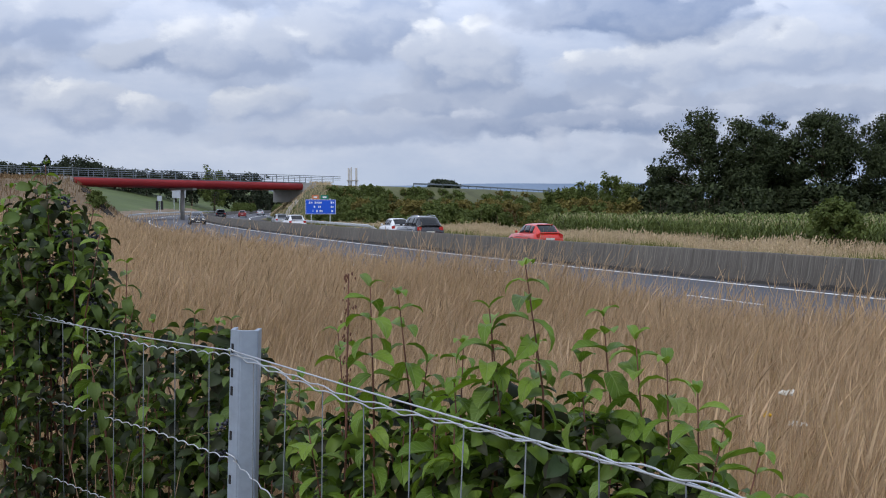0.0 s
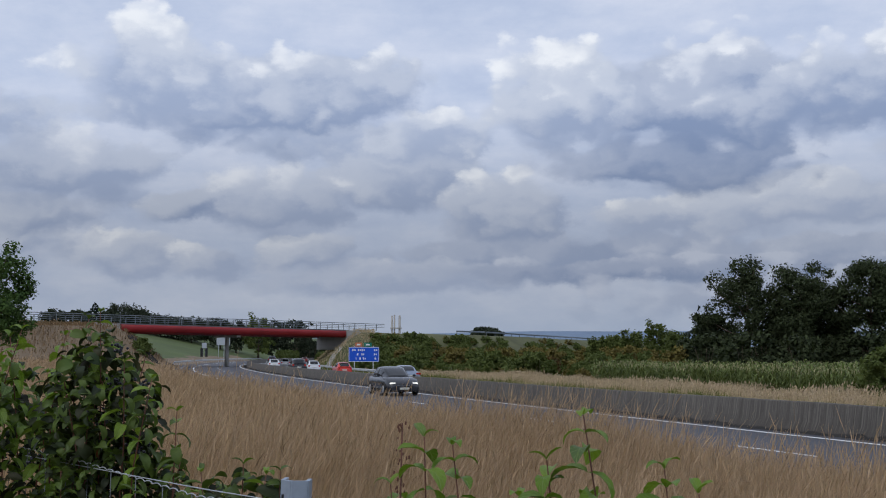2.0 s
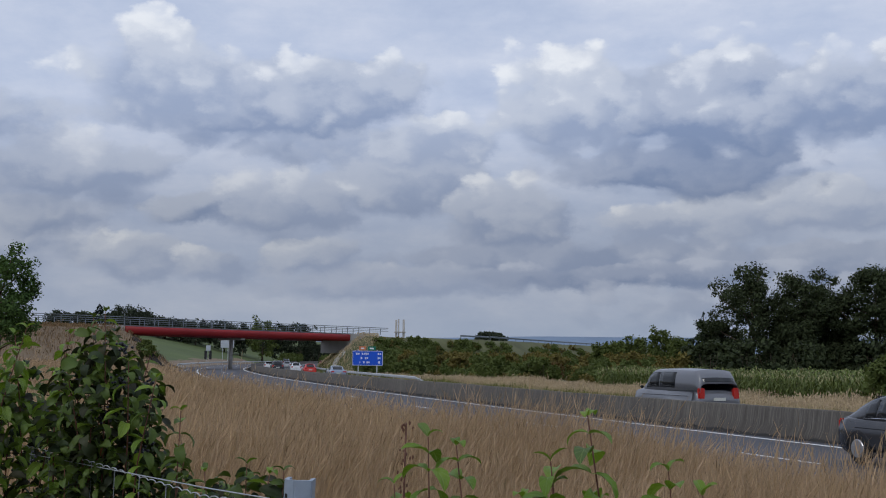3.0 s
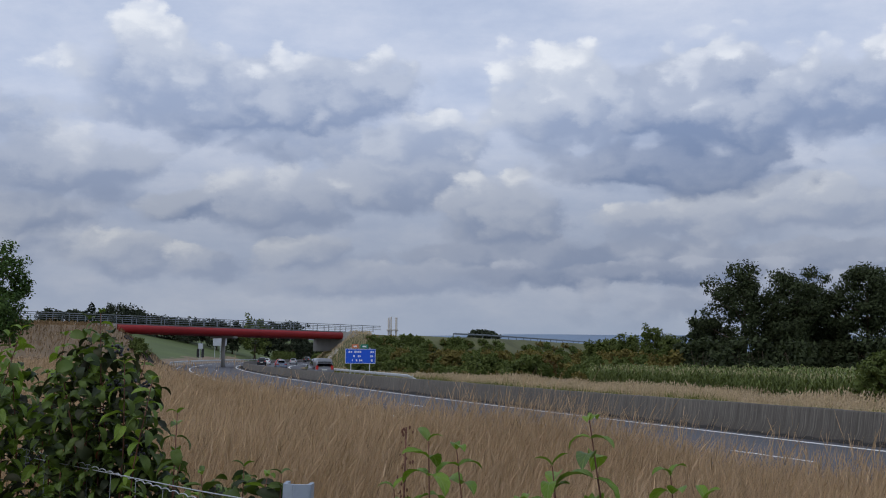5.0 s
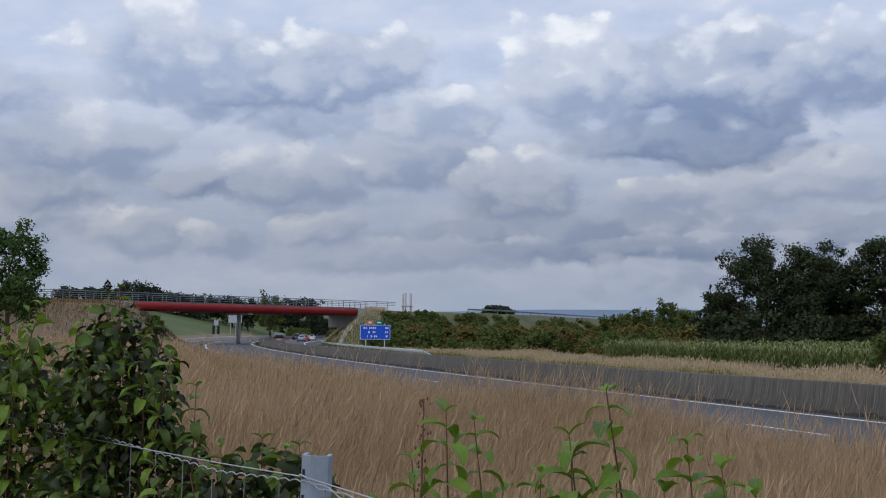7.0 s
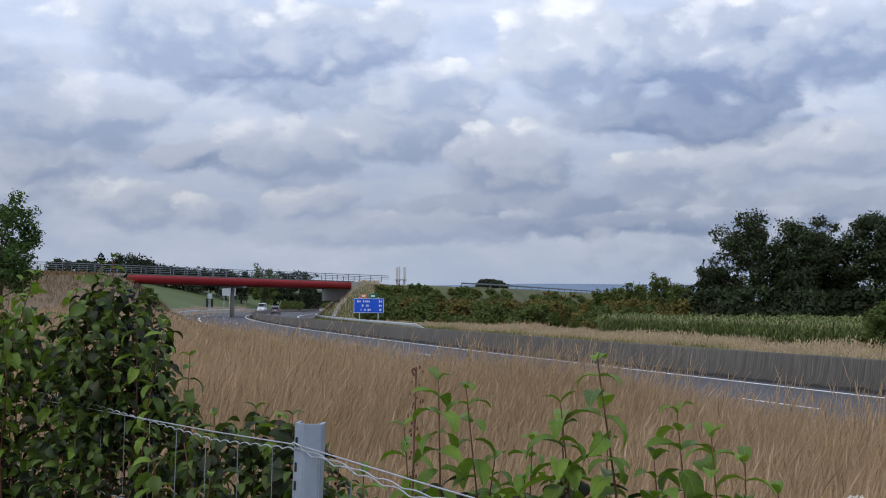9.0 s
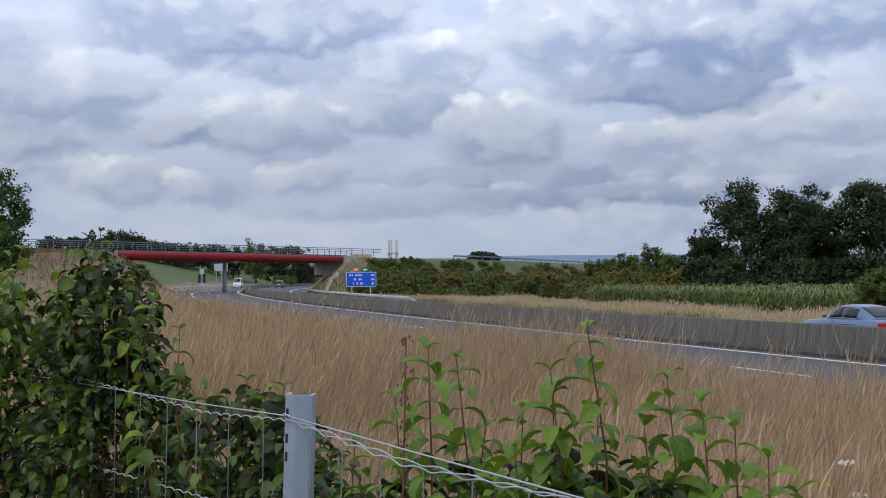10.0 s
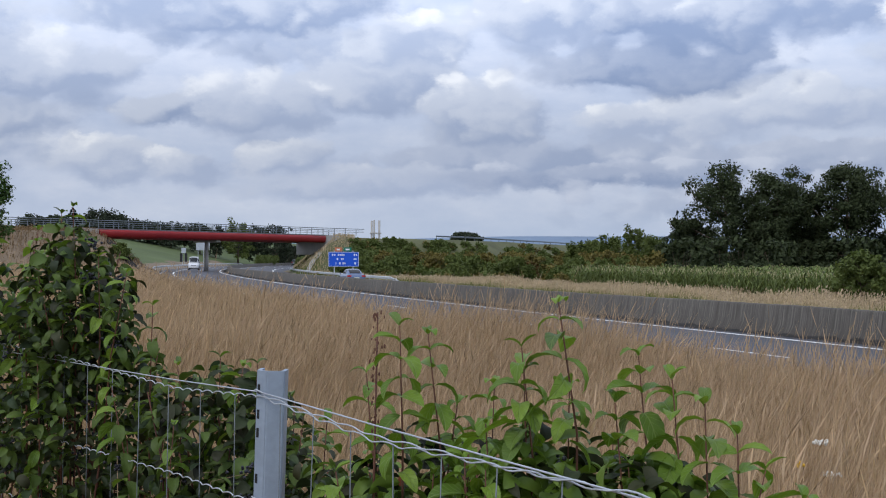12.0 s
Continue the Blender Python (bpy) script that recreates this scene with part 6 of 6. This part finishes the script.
    if kind == "suv":
        for sgn in (-1, 1):
            bm = bmesh.new()
            tube(bm, [(sgn * tw * 0.86, rr + 0.1, H - 0.08), (sgn * tw * 0.86, rr + 0.3, H + 0.02), (sgn * tw * 0.84, rf - 0.35, H + 0.02), (sgn * tw * 0.84, rf - 0.15, H - 0.08)], [0.018] * 4, 6)
            part("roof_rail", bm, "chrome", car, "silver roof rail")
    if kind == "hatch":
        part("spoiler", soft_box(0, rr - 0.03, H - 0.075, tw * 1.6, 0.20, 0.04, 0.016), colour, car)
    for sx in (-1, 1):
        for y in (-L / 2 + 0.78, L / 2 - 0.86):
            bm = bmesh.new()
            bmesh.ops.create_cone(bm, cap_ends=True, segments=22, radius1=wheel, radius2=wheel, depth=0.21, matrix=pose(0, 0, 0, 0, 90, 0))
            bmesh.ops.bevel(bm, geom=[e for e in bm.edges if len(e.link_faces) == 2 and min(len(f.verts) for f in e.link_faces) == 4 and max(len(f.verts) for f in e.link_faces) > 4], offset=0.03, segments=2, affect="EDGES")
            tyre = part("wheel", bm, "tyre", car, "black tyre on an alloy rim")
            tyre.matrix_basis = pose(sx * (w - 0.095), y, wheel)
            bm = bmesh.new()
            bmesh.ops.create_cone(bm, cap_ends=True, segments=18, radius1=wheel * 0.66, radius2=wheel * 0.58, depth=0.03, matrix=pose(sx * 0.108, 0, 0, 0, 90 * sx, 0))
            for j in range(5):
                a = j * 1.2566
                box(bm, sx * 0.124, 0, 0, 0.014, 0.05, wheel * 1.1, pose(0, 0, 0, math.degrees(a), 0, 0))
            part("rim", bm, "rim", tyre)
            bm = bmesh.new()
            tube(bm, [(0, (wheel + 0.045) * math.cos(a), (wheel + 0.045) * math.sin(a)) for a in np.linspace(0.05, 3.09, 12)], [0.045] * 12, 6)
            arch = part("wheel_arch", bm, "black", car)
            arch.matrix_basis = pose(sx * (w - 0.035), y, wheel)
    return car


PAINT = {
    "grey": paint("dark_grey_metallic", (0.030, 0.031, 0.036), 0.16, 0.0, 0.25),
    "red": paint("bright_red_paint", (0.62, 0.030, 0.016), 0.25),
    "silver_blue": paint("silver_blue_metallic", (0.26, 0.31, 0.40), 0.26, 0.35),
    "blue": paint("steel_blue_metallic", (0.14, 0.19, 0.30), 0.28, 0.5),
    "black": paint("black_paint", (0.020, 0.020, 0.024), 0.22),
    "white": paint("white_paint", (0.74, 0.75, 0.77), 0.30),
    "silver": paint("silver_metallic", (0.42, 0.43, 0.45), 0.30, 0.5),
    "dark_red": paint("dark_red_paint", (0.22, 0.018, 0.018), 0.25),
    "van_grey": paint("grey_van_paint", (0.16, 0.165, 0.18), 0.35, 0.3),
}
HATCH = (0.68, 0.50, 0.17, 0.015)
SUV = (0.69, 0.54, 0.12, 0.015)
SEDAN = (0.68, 0.52, 0.30, 0.12)
VAN = (0.86, 0.70, 0.03, 0.0)


def drive(car, off, s0, speed, rows_of=None):
    """Keys a vehicle along its lane; speed is negative towards the viewer."""
    rows = []
    for t in np.arange(0.0, 12.01, 0.5):
        s = s0 + speed * t
        x, y, b = road_xy(np.clip(s, -168, 890), off)
        head = math.degrees(b) + (0 if speed > 0 else 180)
        rows.append((float(t), pose(float(x), float(y), float(road_z(off)) + 0.005, 0, 0, head)))
    walk(car, rows)


def make_traffic():
    out = []
    c = vehicle("hatchback_car", "dark grey hatchback car with lit headlights and chrome trim", PAINT["grey"], 4.28, 1.81, 1.50, 0.97, (0.76, 0.95), (0.74, 0.46, 0.24, 0.02), "hatch", True, strip=True)
    out.append((c, -1.8, 115.5, -39.0))
    c = vehicle("hatchback_car", "bright red hatchback car", PAINT["red"], 3.97, 1.72, 1.48, 0.97, (0.76, 0.94), HATCH)
    out.append((c, 7.6, 34.5, 32.0))
    c = vehicle("saloon_car", "pale silver-blue saloon car", PAINT["silver_blue"], 4.65, 1.82, 1.45, 0.96, (0.74, 0.92), SEDAN, "sedan", strip=True)
    out.append((c, 7.6, 0.2, 35.0))
    c = vehicle("suv", "black sport utility car with roof rails", PAINT["black"], 4.40, 1.82, 1.68, 1.08, (0.90, 1.04), SUV, "suv")
    out.append((c, 4.1, 43.5, 32.6))
    c = vehicle("hatchback_car", "small white hatchback car with dark windows", PAINT["white"], 3.8, 1.70, 1.50, 0.98, (0.78, 0.95), HATCH)
    out.append((c, 7.6, 60.0, 31.0))
    c = vehicle("hatchback_car", "white hatchback car driving away", PAINT["white"], 4.1, 1.74, 1.48, 0.97, (0.77, 0.94), HATCH)
    out.append((c, 4.1, 81.5, 29.5))
    c = vehicle("hatchback_car", "silver grey hatchback car driving away", PAINT["silver"], 4.1, 1.74, 1.50, 0.97, (0.77, 0.94), HATCH)
    out.append((c, 7.6, 112.0, 31.0))
    c = vehicle("suv", "black sport utility car", PAINT["black"], 4.5, 1.84, 1.70, 1.08, (0.90, 1.04), SUV, "suv")
    out.append((c, 4.1, 176.0, 30.0))
    c = vehicle("hatchback_car", "dark red hatchback car", PAINT["dark_red"], 4.1, 1.74, 1.48, 0.97, (0.77, 0.94), HATCH)
    out.append((c, 7.6, 226.0, 31.0))
    c = vehicle("saloon_car", "silver saloon car driving away", PAINT["silver"], 4.6, 1.80, 1.45, 0.96, (0.74, 0.92), SEDAN, "sedan")
    out.append((c, 7.6, 285.0, 31.0))
    c = vehicle("delivery_van", "grey panel van with dark windows", PAINT["van_grey"], 5.0, 1.95, 1.96, 1.15, (0.95, 1.14), VAN, "van")
    out.append((c, 4.1, 7.5 - 35.2 * 2.7, 35.2))
    c = vehicle("saloon_car", "steel blue saloon car with red tail lights", PAINT["blue"], 4.55, 1.80, 1.43, 0.95, (0.74, 0.91), SEDAN, "sedan", strip=True)
    out.append((c, 7.6, -340.5, 35.25))
    c = vehicle("delivery_van", "tall white delivery van", PAINT["white"], 5.4, 2.02, 2.50, 1.30, (1.0, 1.28), VAN, "van", wheel=0.34)
    out.append((c, -5.2, 556.0, -30.0))
    return out


TRAFFIC = make_traffic()


def motions():
    for car, off, s0, speed in TRAFFIC:
        drive(car, off, s0, speed)


motions()
